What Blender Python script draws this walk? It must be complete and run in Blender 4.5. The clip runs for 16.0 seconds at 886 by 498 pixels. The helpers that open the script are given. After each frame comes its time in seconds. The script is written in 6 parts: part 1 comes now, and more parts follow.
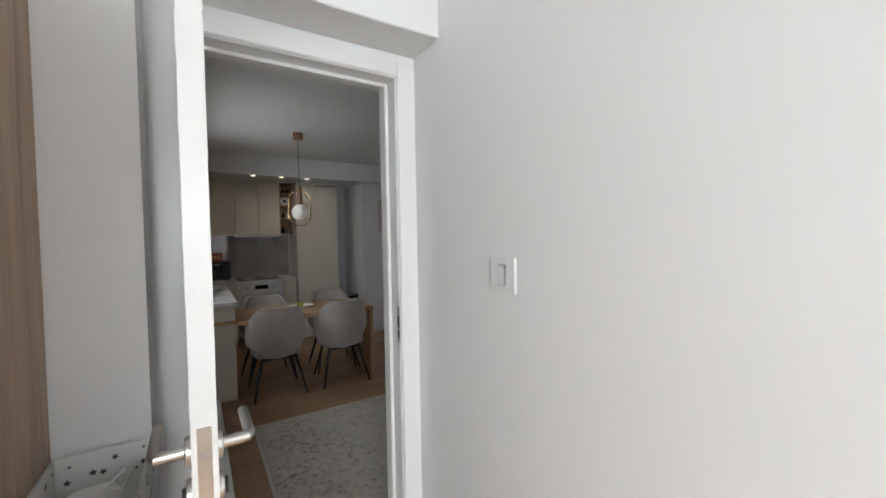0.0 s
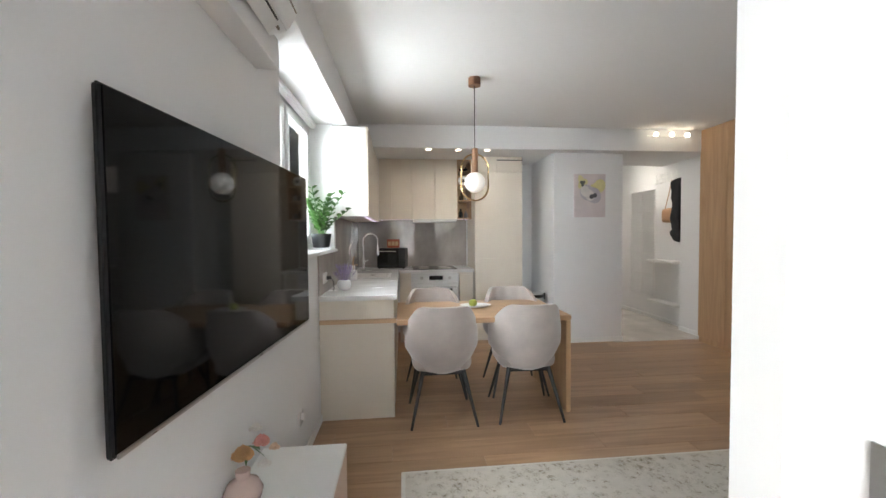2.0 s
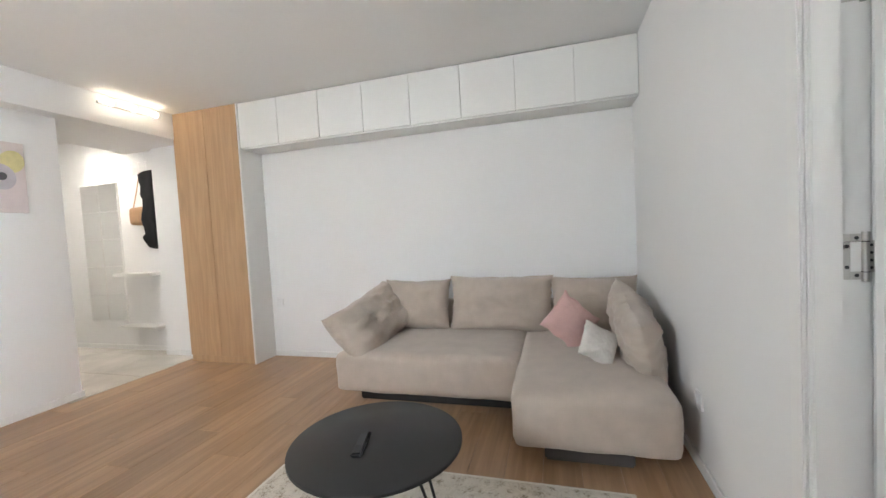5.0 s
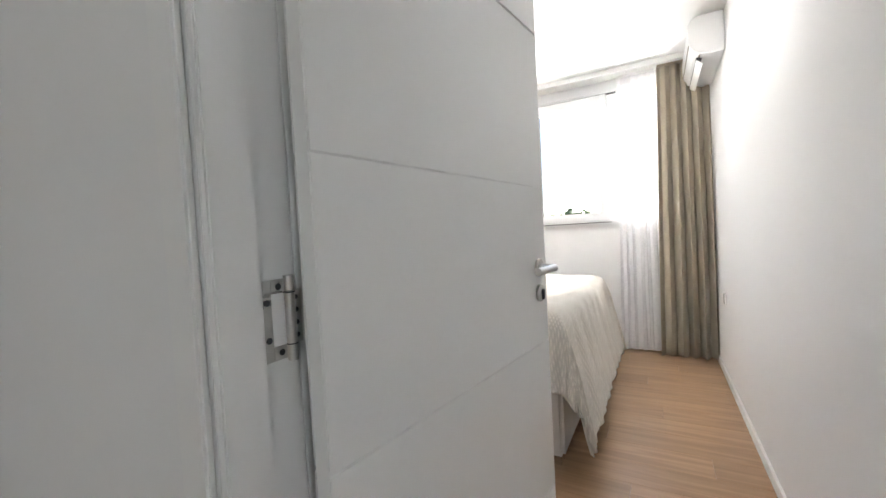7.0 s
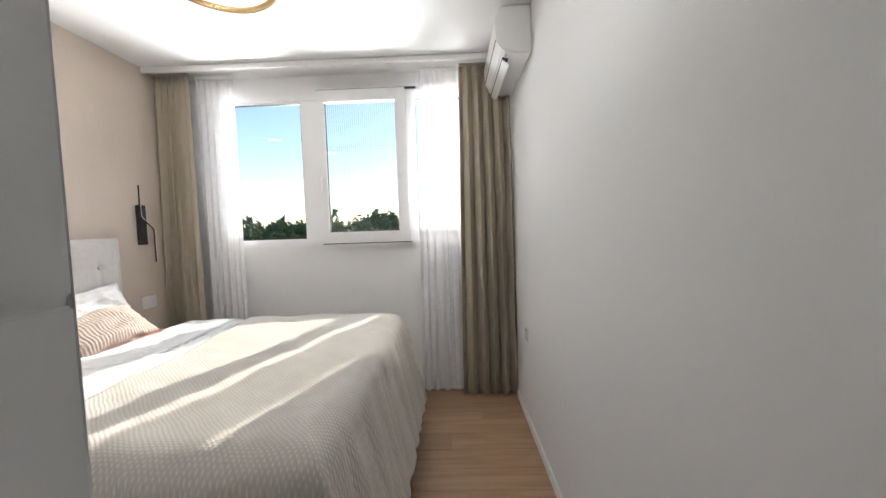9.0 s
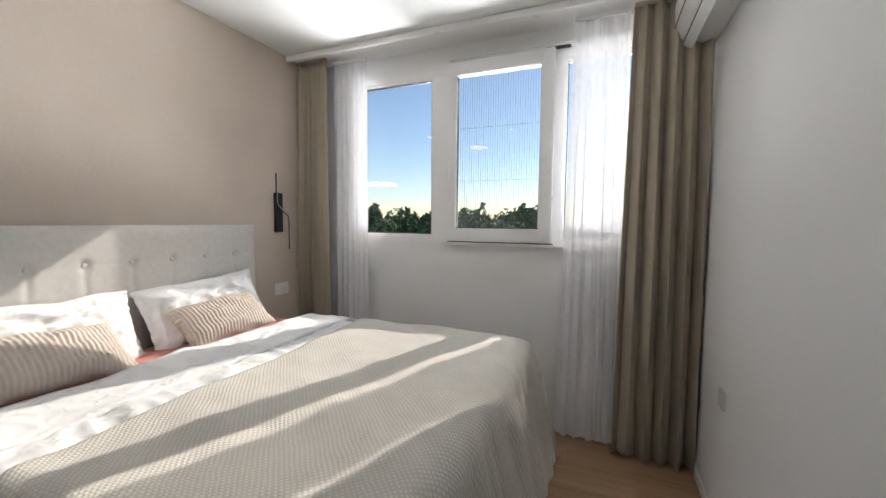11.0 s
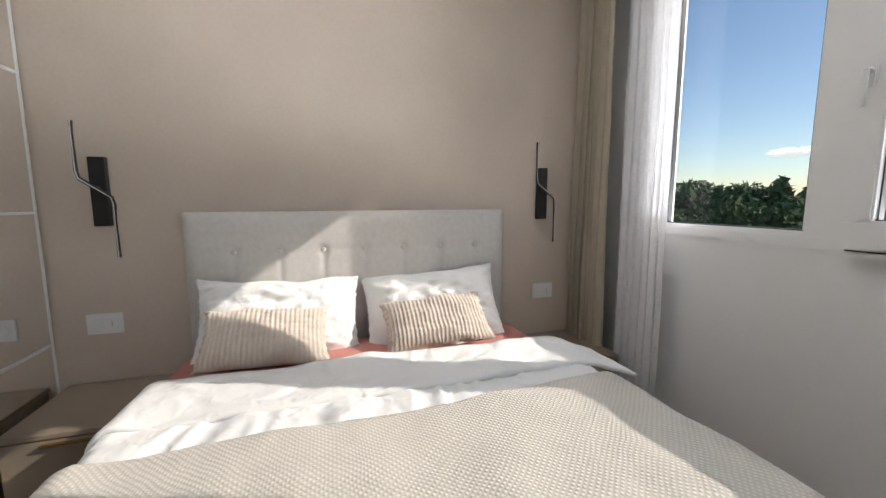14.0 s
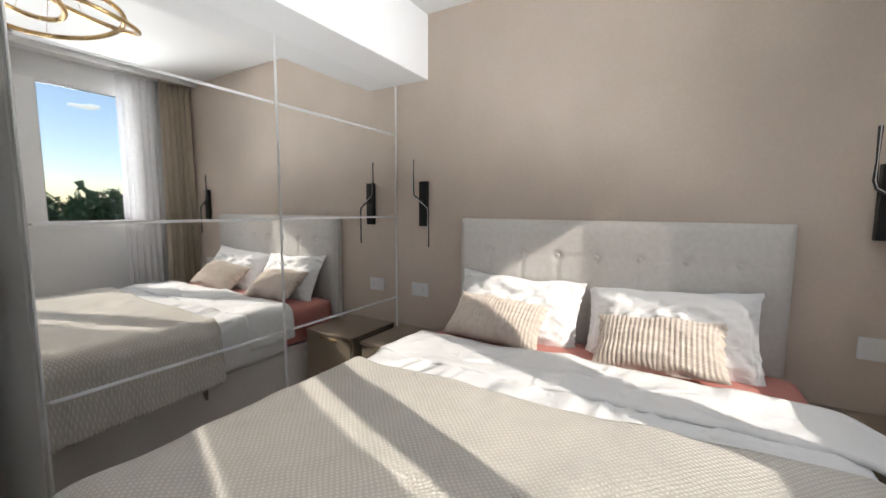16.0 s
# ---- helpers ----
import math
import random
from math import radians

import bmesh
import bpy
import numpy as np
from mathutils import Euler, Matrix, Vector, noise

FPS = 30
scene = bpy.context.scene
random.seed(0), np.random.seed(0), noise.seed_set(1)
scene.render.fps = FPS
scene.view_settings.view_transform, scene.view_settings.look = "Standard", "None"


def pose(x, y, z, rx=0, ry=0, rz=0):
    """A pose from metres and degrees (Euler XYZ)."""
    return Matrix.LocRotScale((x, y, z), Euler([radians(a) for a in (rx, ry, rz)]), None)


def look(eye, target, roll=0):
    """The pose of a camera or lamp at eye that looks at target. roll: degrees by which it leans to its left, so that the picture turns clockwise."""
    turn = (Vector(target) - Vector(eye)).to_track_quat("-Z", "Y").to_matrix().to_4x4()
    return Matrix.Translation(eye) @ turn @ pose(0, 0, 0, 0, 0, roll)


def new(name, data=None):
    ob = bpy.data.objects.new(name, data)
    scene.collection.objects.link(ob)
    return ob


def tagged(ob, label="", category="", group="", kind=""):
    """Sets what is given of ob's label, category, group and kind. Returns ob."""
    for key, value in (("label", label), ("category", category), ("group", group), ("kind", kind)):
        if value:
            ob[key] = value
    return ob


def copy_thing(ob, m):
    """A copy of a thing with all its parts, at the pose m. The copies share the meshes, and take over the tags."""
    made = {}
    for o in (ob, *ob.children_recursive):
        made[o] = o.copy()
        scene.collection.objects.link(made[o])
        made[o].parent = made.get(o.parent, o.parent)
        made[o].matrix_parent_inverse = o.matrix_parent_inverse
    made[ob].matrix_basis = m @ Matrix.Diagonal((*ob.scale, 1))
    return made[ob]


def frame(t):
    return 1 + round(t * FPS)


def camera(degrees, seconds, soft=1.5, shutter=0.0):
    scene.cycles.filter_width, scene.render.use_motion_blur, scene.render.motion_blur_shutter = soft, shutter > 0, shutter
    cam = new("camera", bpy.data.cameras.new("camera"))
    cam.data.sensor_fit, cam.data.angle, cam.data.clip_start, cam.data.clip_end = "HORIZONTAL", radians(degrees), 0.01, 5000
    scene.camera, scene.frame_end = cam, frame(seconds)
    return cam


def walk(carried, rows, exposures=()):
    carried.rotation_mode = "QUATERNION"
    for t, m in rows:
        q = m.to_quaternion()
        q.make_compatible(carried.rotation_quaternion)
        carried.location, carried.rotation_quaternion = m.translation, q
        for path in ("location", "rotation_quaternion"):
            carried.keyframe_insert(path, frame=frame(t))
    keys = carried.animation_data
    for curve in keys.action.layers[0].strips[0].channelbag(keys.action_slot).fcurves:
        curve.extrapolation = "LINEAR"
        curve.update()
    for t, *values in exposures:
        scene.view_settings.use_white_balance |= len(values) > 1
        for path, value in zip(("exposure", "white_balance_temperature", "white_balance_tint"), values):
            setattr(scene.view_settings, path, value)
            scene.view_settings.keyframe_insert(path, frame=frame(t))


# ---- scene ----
cam = camera(97.4, 16.0)
EXPOSURES = [(0, -0.45), (0.8, -0.1), (1.6, 0.75), (2.2, 1.8), (3, 2.3), (4.2, 2.35), (5.5, 2.3), (6.0, 2.1), (6.5, 1.7), (7, 1.5), (7.5, 1.4), (8.0, 1.15), (9.0, 0.5), (10.3, -0.05), (16, -0.15)]
PATH = [
    (0, (0.113, 0.413, 1.52), (1.182, 2.102, 1.458), -1.0),
    (0.5, (0.268, 0.737, 1.476), (0.986, 2.602, 1.405), -0.7),
    (1, (0.414, 1.07, 1.439), (0.814, 3.028, 1.36), -0.4),
    (1.5, (0.446, 1.383, 1.399), (0.65, 3.371, 1.317), -0.1),
    (2, (0.475, 1.636, 1.386), (0.68, 3.624, 1.314), -0.5),
    (2.5, (0.514, 1.857, 1.408), (0.889, 3.821, 1.333), -0.9),
    (3, (0.565, 2.052, 1.41), (1.284, 3.917, 1.334), -1.3),
    (3.2, (0.579, 2.135, 1.402), (1.46, 3.929, 1.335), -1.6),
    (5.3, (1.002, 2.354, 1.255), (2.987, 2.578, 1.163), -3.2),
    (5.5, (1.041, 2.354, 1.25), (3.039, 2.338, 1.159), -3.2),
    (6, (1.238, 2.298, 1.218), (3.118, 1.621, 1.126), -3.2),
    (6.5, (1.454, 2.149, 1.244), (2.986, 0.866, 1.17), -2.9),
    (7, (1.726, 1.975, 1.251), (2.698, 0.228, 1.181), -3.1),
    (7.5, (1.801, 1.767, 1.283), (2.203, -0.191, 1.206), -2.9),
    (8, (1.794, 1.381, 1.355), (1.868, -0.616, 1.267), -2.6),
    (8.2, (1.781, 1.269, 1.412), (1.8, -0.728, 1.309), -2.3),
    (10.3, (1.831, 0.646, 1.422), (2.189, -1.318, 1.291), 0.7),
    (10.5, (1.83, 0.567, 1.419), (2.301, -1.372, 1.29), 0.7),
    (11, (1.822, 0.378, 1.441), (2.583, -1.466, 1.301), 0.5),
    (11.5, (1.881, 0.262, 1.444), (2.86, -1.474, 1.28), 0.3),
    (12, (1.923, 0.075, 1.448), (3.121, -1.515, 1.261), 0.2),
    (12.5, (1.918, -0.122, 1.445), (3.333, -1.519, 1.228), 0.1),
    (13, (1.899, -0.328, 1.452), (3.491, -1.515, 1.215), 0.1),
    (13.5, (1.98, -0.53, 1.449), (3.744, -1.44, 1.190), -0.1),
    (14, (2.062, -0.675, 1.460), (3.962, -1.25, 1.213), -0.1),
    (14.5, (2.086, -0.861, 1.476), (4.063, -1.005, 1.215), 0.0),
    (15, (2.068, -0.968, 1.456), (4.033, -0.684, 1.218), 0.1),
    (15.5, (1.979, -1.083, 1.469), (3.846, -0.403, 1.238), 0.1),
    (16, (1.934, -1.212, 1.466), (3.642, -0.192, 1.262), 0.3),
]
walk(cam, [(t, look(eye, aim, roll)) for t, eye, aim, roll in PATH],
     exposures=EXPOSURES)

# ---- world, sun ----
SUN_DIR = Vector((0.36, 1.0, -0.68)).normalized()   # the way the sunlight travels
world = bpy.data.worlds.new("world")
scene.world = world
world.use_nodes = True
wn = world.node_tree
sky = wn.nodes.new("ShaderNodeTexSky")
sky.sky_type = "NISHITA"
sky.sun_disc = False
sky.air_density, sky.dust_density, sky.ozone_density = 1.0, 0.25, 2.0
sky.sun_elevation = math.asin(-SUN_DIR.z)
sky.sun_rotation = math.atan2(-SUN_DIR.x, -SUN_DIR.y)
wn.nodes["Background"].inputs[1].default_value = 0.14
wn.links.new(sky.outputs[0], wn.nodes["Background"].inputs[0])
sun_data = bpy.data.lights.new("sun", "SUN")
sun_data.energy, sun_data.angle, sun_data.color = 5.0, radians(0.55), (1.0, 0.93, 0.83)
sun = new("sun", sun_data)
sun.rotation_euler = SUN_DIR.to_track_quat("-Z", "Y").to_euler()


def area_lamp(name, loc, aim, sx, sy, power, color=(1, 1, 1), spread=180):
    """Area lamp; at an opening it stands in for the sky light entering."""
    d = bpy.data.lights.new(name, "AREA")
    d.shape, d.size, d.size_y, d.energy, d.color = "RECTANGLE", sx, sy, power, color
    d.spread = radians(spread)
    ob = new(name, d)
    ob.matrix_world = look(loc, aim)
    return ob


area_lamp("sky_light_room", (-0.9, -2.35, 1.7), (-0.2, 1.0, 1.2), 1.6, 1.2, 140, (0.88, 0.95, 1))
area_lamp("sky_light_living", (-0.63, 4.52, 1.825), (1.0, 4.52, 1.30), 1.70, 1.30, 44, (0.91, 0.96, 1), 180)
# added fill lamp hanging outside below the sill, in place of ground bounce
area_lamp("fill_light_bedroom", (2.75, -5.5, 0.62), (2.5, -0.5, 1.75), 3.0, 0.8, 800, (0.97, 0.98, 1.0), 180)
# second added fill, out of view above the window, on top of the sky
area_lamp("sky_fill_bedroom", (2.8, -3.0, 3.5), (2.4, -1.0, 1.4), 1.6, 0.8, 30, (0.88, 0.95, 1), 120)
area_lamp("hall_ceiling_light", (3.9, 7.6, 2.6), (3.9, 7.6, 0), 0.3, 0.3, 4, (1.0, 0.92, 0.82))
for spot_x in (0.79, 1.145, 1.495):
    area_lamp("kitchen_spot_light", (spot_x, 6.26, 2.385), (spot_x, 6.26, 0), 0.05, 0.05, 0.6, (1.0, 0.88, 0.74), 160)

# ---- materials ----
def surf(name, col, rough=0.5, metal=0.0, var=0.05, scale=6.0, bump=0.05, bscale=180.0, rand=0.0, stretch=(1, 1, 1), sheen=0.0, spec=0.5, coat=0.0, rvar=0.08):
    """A surface with a broad tone drift, a fine grain, a fine relief and an uneven gloss."""
    m = bpy.data.materials.new(name)
    m.use_nodes = True
    nt = m.node_tree
    N, L = nt.nodes, nt.links
    b = N["Principled BSDF"]
    b.inputs["Metallic"].default_value = metal
    b.inputs["Specular IOR Level"].default_value = spec
    b.inputs["Coat Weight"].default_value = coat
    b.inputs["Sheen Weight"].default_value = sheen
    g = N.new("ShaderNodeNewGeometry")
    mp = N.new("ShaderNodeMapping")
    mp.inputs["Scale"].default_value = stretch
    L.new(g.outputs["Position"], mp.inputs["Vector"])
    n1 = N.new("ShaderNodeTexNoise")
    n1.inputs["Scale"].default_value, n1.inputs["Detail"].default_value = scale, 4
    n2 = N.new("ShaderNodeTexNoise")
    n2.inputs["Scale"].default_value, n2.inputs["Detail"].default_value = bscale, 3
    for n in (n1, n2):
        L.new(mp.outputs[0], n.inputs["Vector"])
    ad = N.new("ShaderNodeMath")
    ad.operation = "MULTIPLY_ADD"
    ad.inputs[1].default_value = 0.35
    L.new(n2.outputs["Fac"], ad.inputs[0])
    L.new(n1.outputs["Fac"], ad.inputs[2])
    mr = N.new("ShaderNodeMapRange")
    mr.inputs["From Min"].default_value, mr.inputs["From Max"].default_value = 0.35, 1.0
    mr.inputs["To Min"].default_value, mr.inputs["To Max"].default_value = 1 - var, 1 + var
    L.new(ad.outputs[0], mr.inputs["Value"])
    val = mr.outputs[0]
    if rand:
        oi = N.new("ShaderNodeObjectInfo")
        r2 = N.new("ShaderNodeMapRange")
        r2.inputs["To Min"].default_value, r2.inputs["To Max"].default_value = 1 - rand, 1 + rand
        L.new(oi.outputs["Random"], r2.inputs["Value"])
        mu = N.new("ShaderNodeMath")
        mu.operation = "MULTIPLY"
        L.new(val, mu.inputs[0])
        L.new(r2.outputs[0], mu.inputs[1])
        val = mu.outputs[0]
    hs = N.new("ShaderNodeHueSaturation")
    hs.inputs["Color"].default_value = (*col, 1)
    L.new(val, hs.inputs["Value"])
    L.new(hs.outputs[0], b.inputs["Base Color"])
    rr = N.new("ShaderNodeMapRange")
    rr.inputs["To Min"].default_value, rr.inputs["To Max"].default_value = max(0.02, rough - rvar), min(1, rough + rvar)
    L.new(n1.outputs["Fac"], rr.inputs["Value"])
    L.new(rr.outputs[0], b.inputs["Roughness"])
    if bump:
        bp = N.new("ShaderNodeBump")
        bp.inputs["Strength"].default_value, bp.inputs["Distance"].default_value = bump, 0.004
        L.new(n2.outputs["Fac"], bp.inputs["Height"])
        L.new(bp.outputs[0], b.inputs["Normal"])
    return m


def oak(name, light, dark, along=0, rough=0.45, rand=0.12):
    """Oak: long grain along one axis, rings and pores."""
    m = surf(name, light, rough, var=0.06, scale=3, bump=0.06, bscale=90, rand=rand)
    nt = m.node_tree
    N, L = nt.nodes, nt.links
    st = [14.0, 14.0, 14.0]
    st[along] = 0.9
    mp = next(n for n in N if n.type == "MAPPING")
    mp.inputs["Scale"].default_value = st
    oi = N.new("ShaderNodeObjectInfo")
    sc = N.new("ShaderNodeVectorMath")
    sc.operation = "SCALE"
    sc.inputs[0].default_value = (9, 7, 5)
    L.new(oi.outputs["Random"], sc.inputs["Scale"])
    L.new(sc.outputs[0], mp.inputs["Location"])
    ns = [n for n in N if n.type == "TEX_NOISE"]
    ns[0].inputs["Scale"].default_value, ns[0].inputs["Detail"].default_value = 1.6, 6
    ns[0].inputs["Distortion"].default_value = 0.9
    ns[1].inputs["Scale"].default_value = 9
    ramp = N.new("ShaderNodeValToRGB")
    ramp.color_ramp.elements[0].position, ramp.color_ramp.elements[0].color = 0.36, (*dark, 1)
    ramp.color_ramp.elements[1].position, ramp.color_ramp.elements[1].color = 0.62, (*light, 1)
    L.new(ns[0].outputs["Fac"], ramp.inputs[0])
    hs = next(n for n in N if n.type == "HUE_SAT")
    L.new(ramp.outputs[0], hs.inputs["Color"])
    return m


def glass_mat(name, tint=(1, 1, 1)):
    m = bpy.data.materials.new(name)
    m.use_nodes = True
    N, L = m.node_tree.nodes, m.node_tree.links
    N.remove(N["Principled BSDF"])
    t, gl, mx, fr = N.new("ShaderNodeBsdfTransparent"), N.new("ShaderNodeBsdfGlossy"), N.new("ShaderNodeMixShader"), N.new("ShaderNodeFresnel")
    t.inputs[0].default_value = (*tint, 1)
    gl.inputs["Roughness"].default_value = 0.01
    fr.inputs[0].default_value = 1.16
    L.new(fr.outputs[0], mx.inputs[0])
    L.new(t.outputs[0], mx.inputs[1])
    L.new(gl.outputs[0], mx.inputs[2])
    L.new(mx.outputs[0], N["Material Output"].inputs[0])
    return m


def sheer_mat(name, col, open_part):
    """Voile: partly open weave that scatters the light through."""
    m = bpy.data.materials.new(name)
    m.use_nodes = True
    N, L = m.node_tree.nodes, m.node_tree.links
    N.remove(N["Principled BSDF"])
    t, d, tl, m1, m2 = (N.new("ShaderNodeBsdf" + k) for k in ("Transparent", "Diffuse", "Translucent", "Transparent", "Transparent"))
    N.remove(m1), N.remove(m2)
    m1, m2 = N.new("ShaderNodeMixShader"), N.new("ShaderNodeMixShader")
    d.inputs[0].default_value = (*col, 1)
    tl.inputs[0].default_value = (*col, 1)
    g, n = N.new("ShaderNodeNewGeometry"), N.new("ShaderNodeTexNoise")
    n.inputs["Scale"].default_value = 30
    L.new(g.outputs["Position"], n.inputs["Vector"])
    r = N.new("ShaderNodeMapRange")
    r.inputs["To Min"].default_value, r.inputs["To Max"].default_value = open_part - 0.06, open_part + 0.06
    L.new(n.outputs["Fac"], r.inputs["Value"])
    m1.inputs[0].default_value = 0.12
    L.new(d.outputs[0], m1.inputs[1])
    L.new(tl.outputs[0], m1.inputs[2])
    L.new(r.outputs[0], m2.inputs[0])
    L.new(m1.outputs[0], m2.inputs[1])
    L.new(t.outputs[0], m2.inputs[2])
    L.new(m2.outputs[0], N["Material Output"].inputs[0])
    return m


def glow(name, col, power):
    m = bpy.data.materials.new(name)
    m.use_nodes = True
    b = m.node_tree.nodes["Principled BSDF"]
    b.inputs["Base Color"].default_value = (*col, 1)
    b.inputs["Emission Color"].default_value = (*col, 1)
    b.inputs["Emission Strength"].default_value = power
    return m


def crumpled(name, col):
    """Unironed cotton: long soft creases over the weave."""
    m = surf(name, col, 0.85, var=0.02, scale=5, bump=0)
    N, L = m.node_tree.nodes, m.node_tree.links
    g = next(n for n in N if n.type == "NEW_GEOMETRY")
    last = None
    for sc, det, dis, st, di in ((5.0, 3, 1.4, 0.7, 0.035), (19.0, 4, 0.8, 0.5, 0.010)):
        n = N.new("ShaderNodeTexNoise")
        n.noise_type = "RIDGED_MULTIFRACTAL"
        n.inputs["Scale"].default_value, n.inputs["Detail"].default_value, n.inputs["Distortion"].default_value = sc, det, dis
        L.new(g.outputs["Position"], n.inputs["Vector"])
        bp = N.new("ShaderNodeBump")
        bp.inputs["Strength"].default_value, bp.inputs["Distance"].default_value = st, di
        L.new(n.outputs["Fac"], bp.inputs["Height"])
        if last:
            L.new(last.outputs[0], bp.inputs["Normal"])
        last = bp
    L.new(last.outputs[0], N["Principled BSDF"].inputs["Normal"])
    return m


M_WALL = surf("white_wall_paint", (0.80, 0.80, 0.80), 0.75, var=0.015, scale=1.2, bump=0.04, bscale=300)
M_BEIGE = surf("beige_limewash", (0.60, 0.51, 0.435), 0.8, var=0.10, scale=1.8, bump=0.05, bscale=60)
M_CEIL = surf("ceiling_paint", (0.82, 0.82, 0.81), 0.85, var=0.01, scale=1, bump=0.03, bscale=250)
M_LACQ = surf("white_door_lacquer", (0.80, 0.80, 0.79), 0.35, var=0.01, scale=2, bump=0.02, bscale=400)
M_PVC = surf("white_window_plastic", (0.82, 0.82, 0.82), 0.3, var=0.01, bump=0.01)
M_CAB = surf("cream_matt_lacquer", (0.72, 0.66, 0.57), 0.42, var=0.015, scale=2, bump=0.02, bscale=300)
M_CABW = surf("white_cabinet_laminate", (0.80, 0.80, 0.78), 0.4, var=0.012, scale=2, bump=0.02, bscale=300)
M_FLOOR = oak("oak_plank", (0.43, 0.272, 0.16), (0.35, 0.215, 0.122), 0, 0.36, 0.10)
M_OAK = oak("oak_veneer", (0.49, 0.315, 0.175), (0.44, 0.275, 0.148), 2, 0.5, 0.04)
M_OAKX = oak("oak_table", (0.52, 0.335, 0.195), (0.46, 0.29, 0.165), 0, 0.45, 0.03)
M_JOINT = surf("floor_joint", (0.10, 0.06, 0.035), 0.8)
M_METAL = surf("brushed_steel", (0.55, 0.54, 0.52), 0.3, 1.0, var=0.05, bump=0.02, stretch=(1, 1, 8))
M_CHROME = surf("chrome", (0.75, 0.75, 0.75), 0.08, 1.0, var=0.02, bump=0)
M_BRASS = surf("brass", (0.62, 0.44, 0.22), 0.25, 1.0, var=0.04, bump=0.01)
M_BLACK = surf("black_metal", (0.012, 0.012, 0.013), 0.4, var=0.1, bump=0.02)
M_MATTBLACK = surf("matt_black_top", (0.018, 0.018, 0.019), 0.5, var=0.08, bump=0.03)
M_GLOSSBLACK = surf("black_screen", (0.003, 0.003, 0.0035), 0.05, var=0.05, bump=0, rvar=0.01, spec=0.17)
M_GLASSBLACK = surf("black_glass", (0.01, 0.01, 0.011), 0.08, var=0.05, bump=0)
M_PLASTIC = surf("white_plastic", (0.82, 0.82, 0.81), 0.3, var=0.01, bump=0.0)
M_PLATE = surf("glossy_white_plate", (0.82, 0.82, 0.82), 0.12, var=0.01, bump=0.0, rvar=0.02)
# grey puts the shade of socket wells and rocker joints into the colour
M_RECESS_SHADE = surf("recess_shade", (0.60, 0.60, 0.60), 0.4, var=0.02, bump=0.0)
M_MIRROR = surf("mirror", (0.96, 0.965, 0.96), 0.02, 1.0, var=0.005, bump=0, rvar=0.0)
M_GLASS = glass_mat("window_glass")
M_SUEDE = surf("greige_suede", (0.46, 0.39, 0.33), 0.9, var=0.09, scale=11, bump=0.12, bscale=260, sheen=0.3)
M_VELVET = surf("taupe_velvet", (0.42, 0.37, 0.34), 0.75, var=0.14, scale=9, bump=0.08, bscale=300, sheen=0.6)
M_LINEN = surf("pale_grey_weave", (0.62, 0.595, 0.565), 0.9, var=0.08, scale=40, bump=0.25, bscale=420)
M_COTTON = surf("white_cotton", (0.82, 0.82, 0.82), 0.85, var=0.03, scale=5, bump=0.06, bscale=260)
M_CRUMPLE = crumpled("crumpled_white_cotton", (0.82, 0.82, 0.82))
M_ROSE = surf("dusty_rose_cotton", (0.52, 0.22, 0.19), 0.85, var=0.07, scale=8, bump=0.08, bscale=260)
M_KNIT = surf("cream_knit", (0.70, 0.65, 0.57), 0.95, var=0.08, scale=20, bump=0.2, bscale=160)
M_CORD = surf("beige_corduroy", (0.60, 0.52, 0.45), 0.95, var=0.1, scale=30, bump=0.2, bscale=300, sheen=0.3)
M_BLUSH = surf("blush_fabric", (0.62, 0.40, 0.37), 0.9, var=0.08, bump=0.15)
M_BEDBASE = surf("white_bed_fabric", (0.74, 0.72, 0.70), 0.85, var=0.05, bump=0.2, bscale=300)
M_CURTAIN = surf("olive_beige_curtain", (0.40, 0.345, 0.265), 0.8, var=0.08, scale=12, bump=0.12, bscale=300, sheen=0.2)
M_SHEER = sheer_mat("white_voile", (0.92, 0.92, 0.94), 0.25)
M_TAUPE = surf("taupe_laminate", (0.26, 0.21, 0.16), 0.4, var=0.05, bump=0.03)
M_MARBLE = surf("white_marble_top", (0.74, 0.73, 0.72), 0.25, var=0.10, scale=3.2, bump=0.0, stretch=(1, 2.6, 1))
M_SPLASH = surf("grey_marble_splash", (0.40, 0.365, 0.34), 0.035, var=0.36, scale=2.6, bump=0.0, stretch=(1.8, 1, 1), spec=0.9, rvar=0.01)
M_TILE = surf("cream_floor_tile", (0.66, 0.62, 0.56), 0.22, var=0.16, scale=3, bump=0.02)
M_RUG = surf("patterned_rug", (0.50, 0.46, 0.40), 0.95, var=0.40, scale=26, bump=0.3, bscale=240)
M_LEAF = surf("leaf_green", (0.06, 0.16, 0.03), 0.35, var=0.3, scale=30, bump=0.05, rand=0.2)
M_TREE = surf("far_foliage", (0.075, 0.115, 0.05), 0.9, var=0.5, scale=0.7, bump=0, rand=0.35)
M_GRASS = surf("far_ground", (0.10, 0.14, 0.06), 0.95, var=0.4, scale=0.08, bump=0)
M_POT = surf("anthracite_pot", (0.04, 0.042, 0.045), 0.5, var=0.05)
M_BULB = glow("opal_glass", (1.0, 0.96, 0.9), 0.06)
M_SPOT = glow("spot_glow", (1.0, 0.86, 0.66), 4.0)
# clouds emit their white themselves, in place of sunlight on them
M_CLOUD = glow("cloud_glow", (1.0, 1.0, 1.0), 0.75)

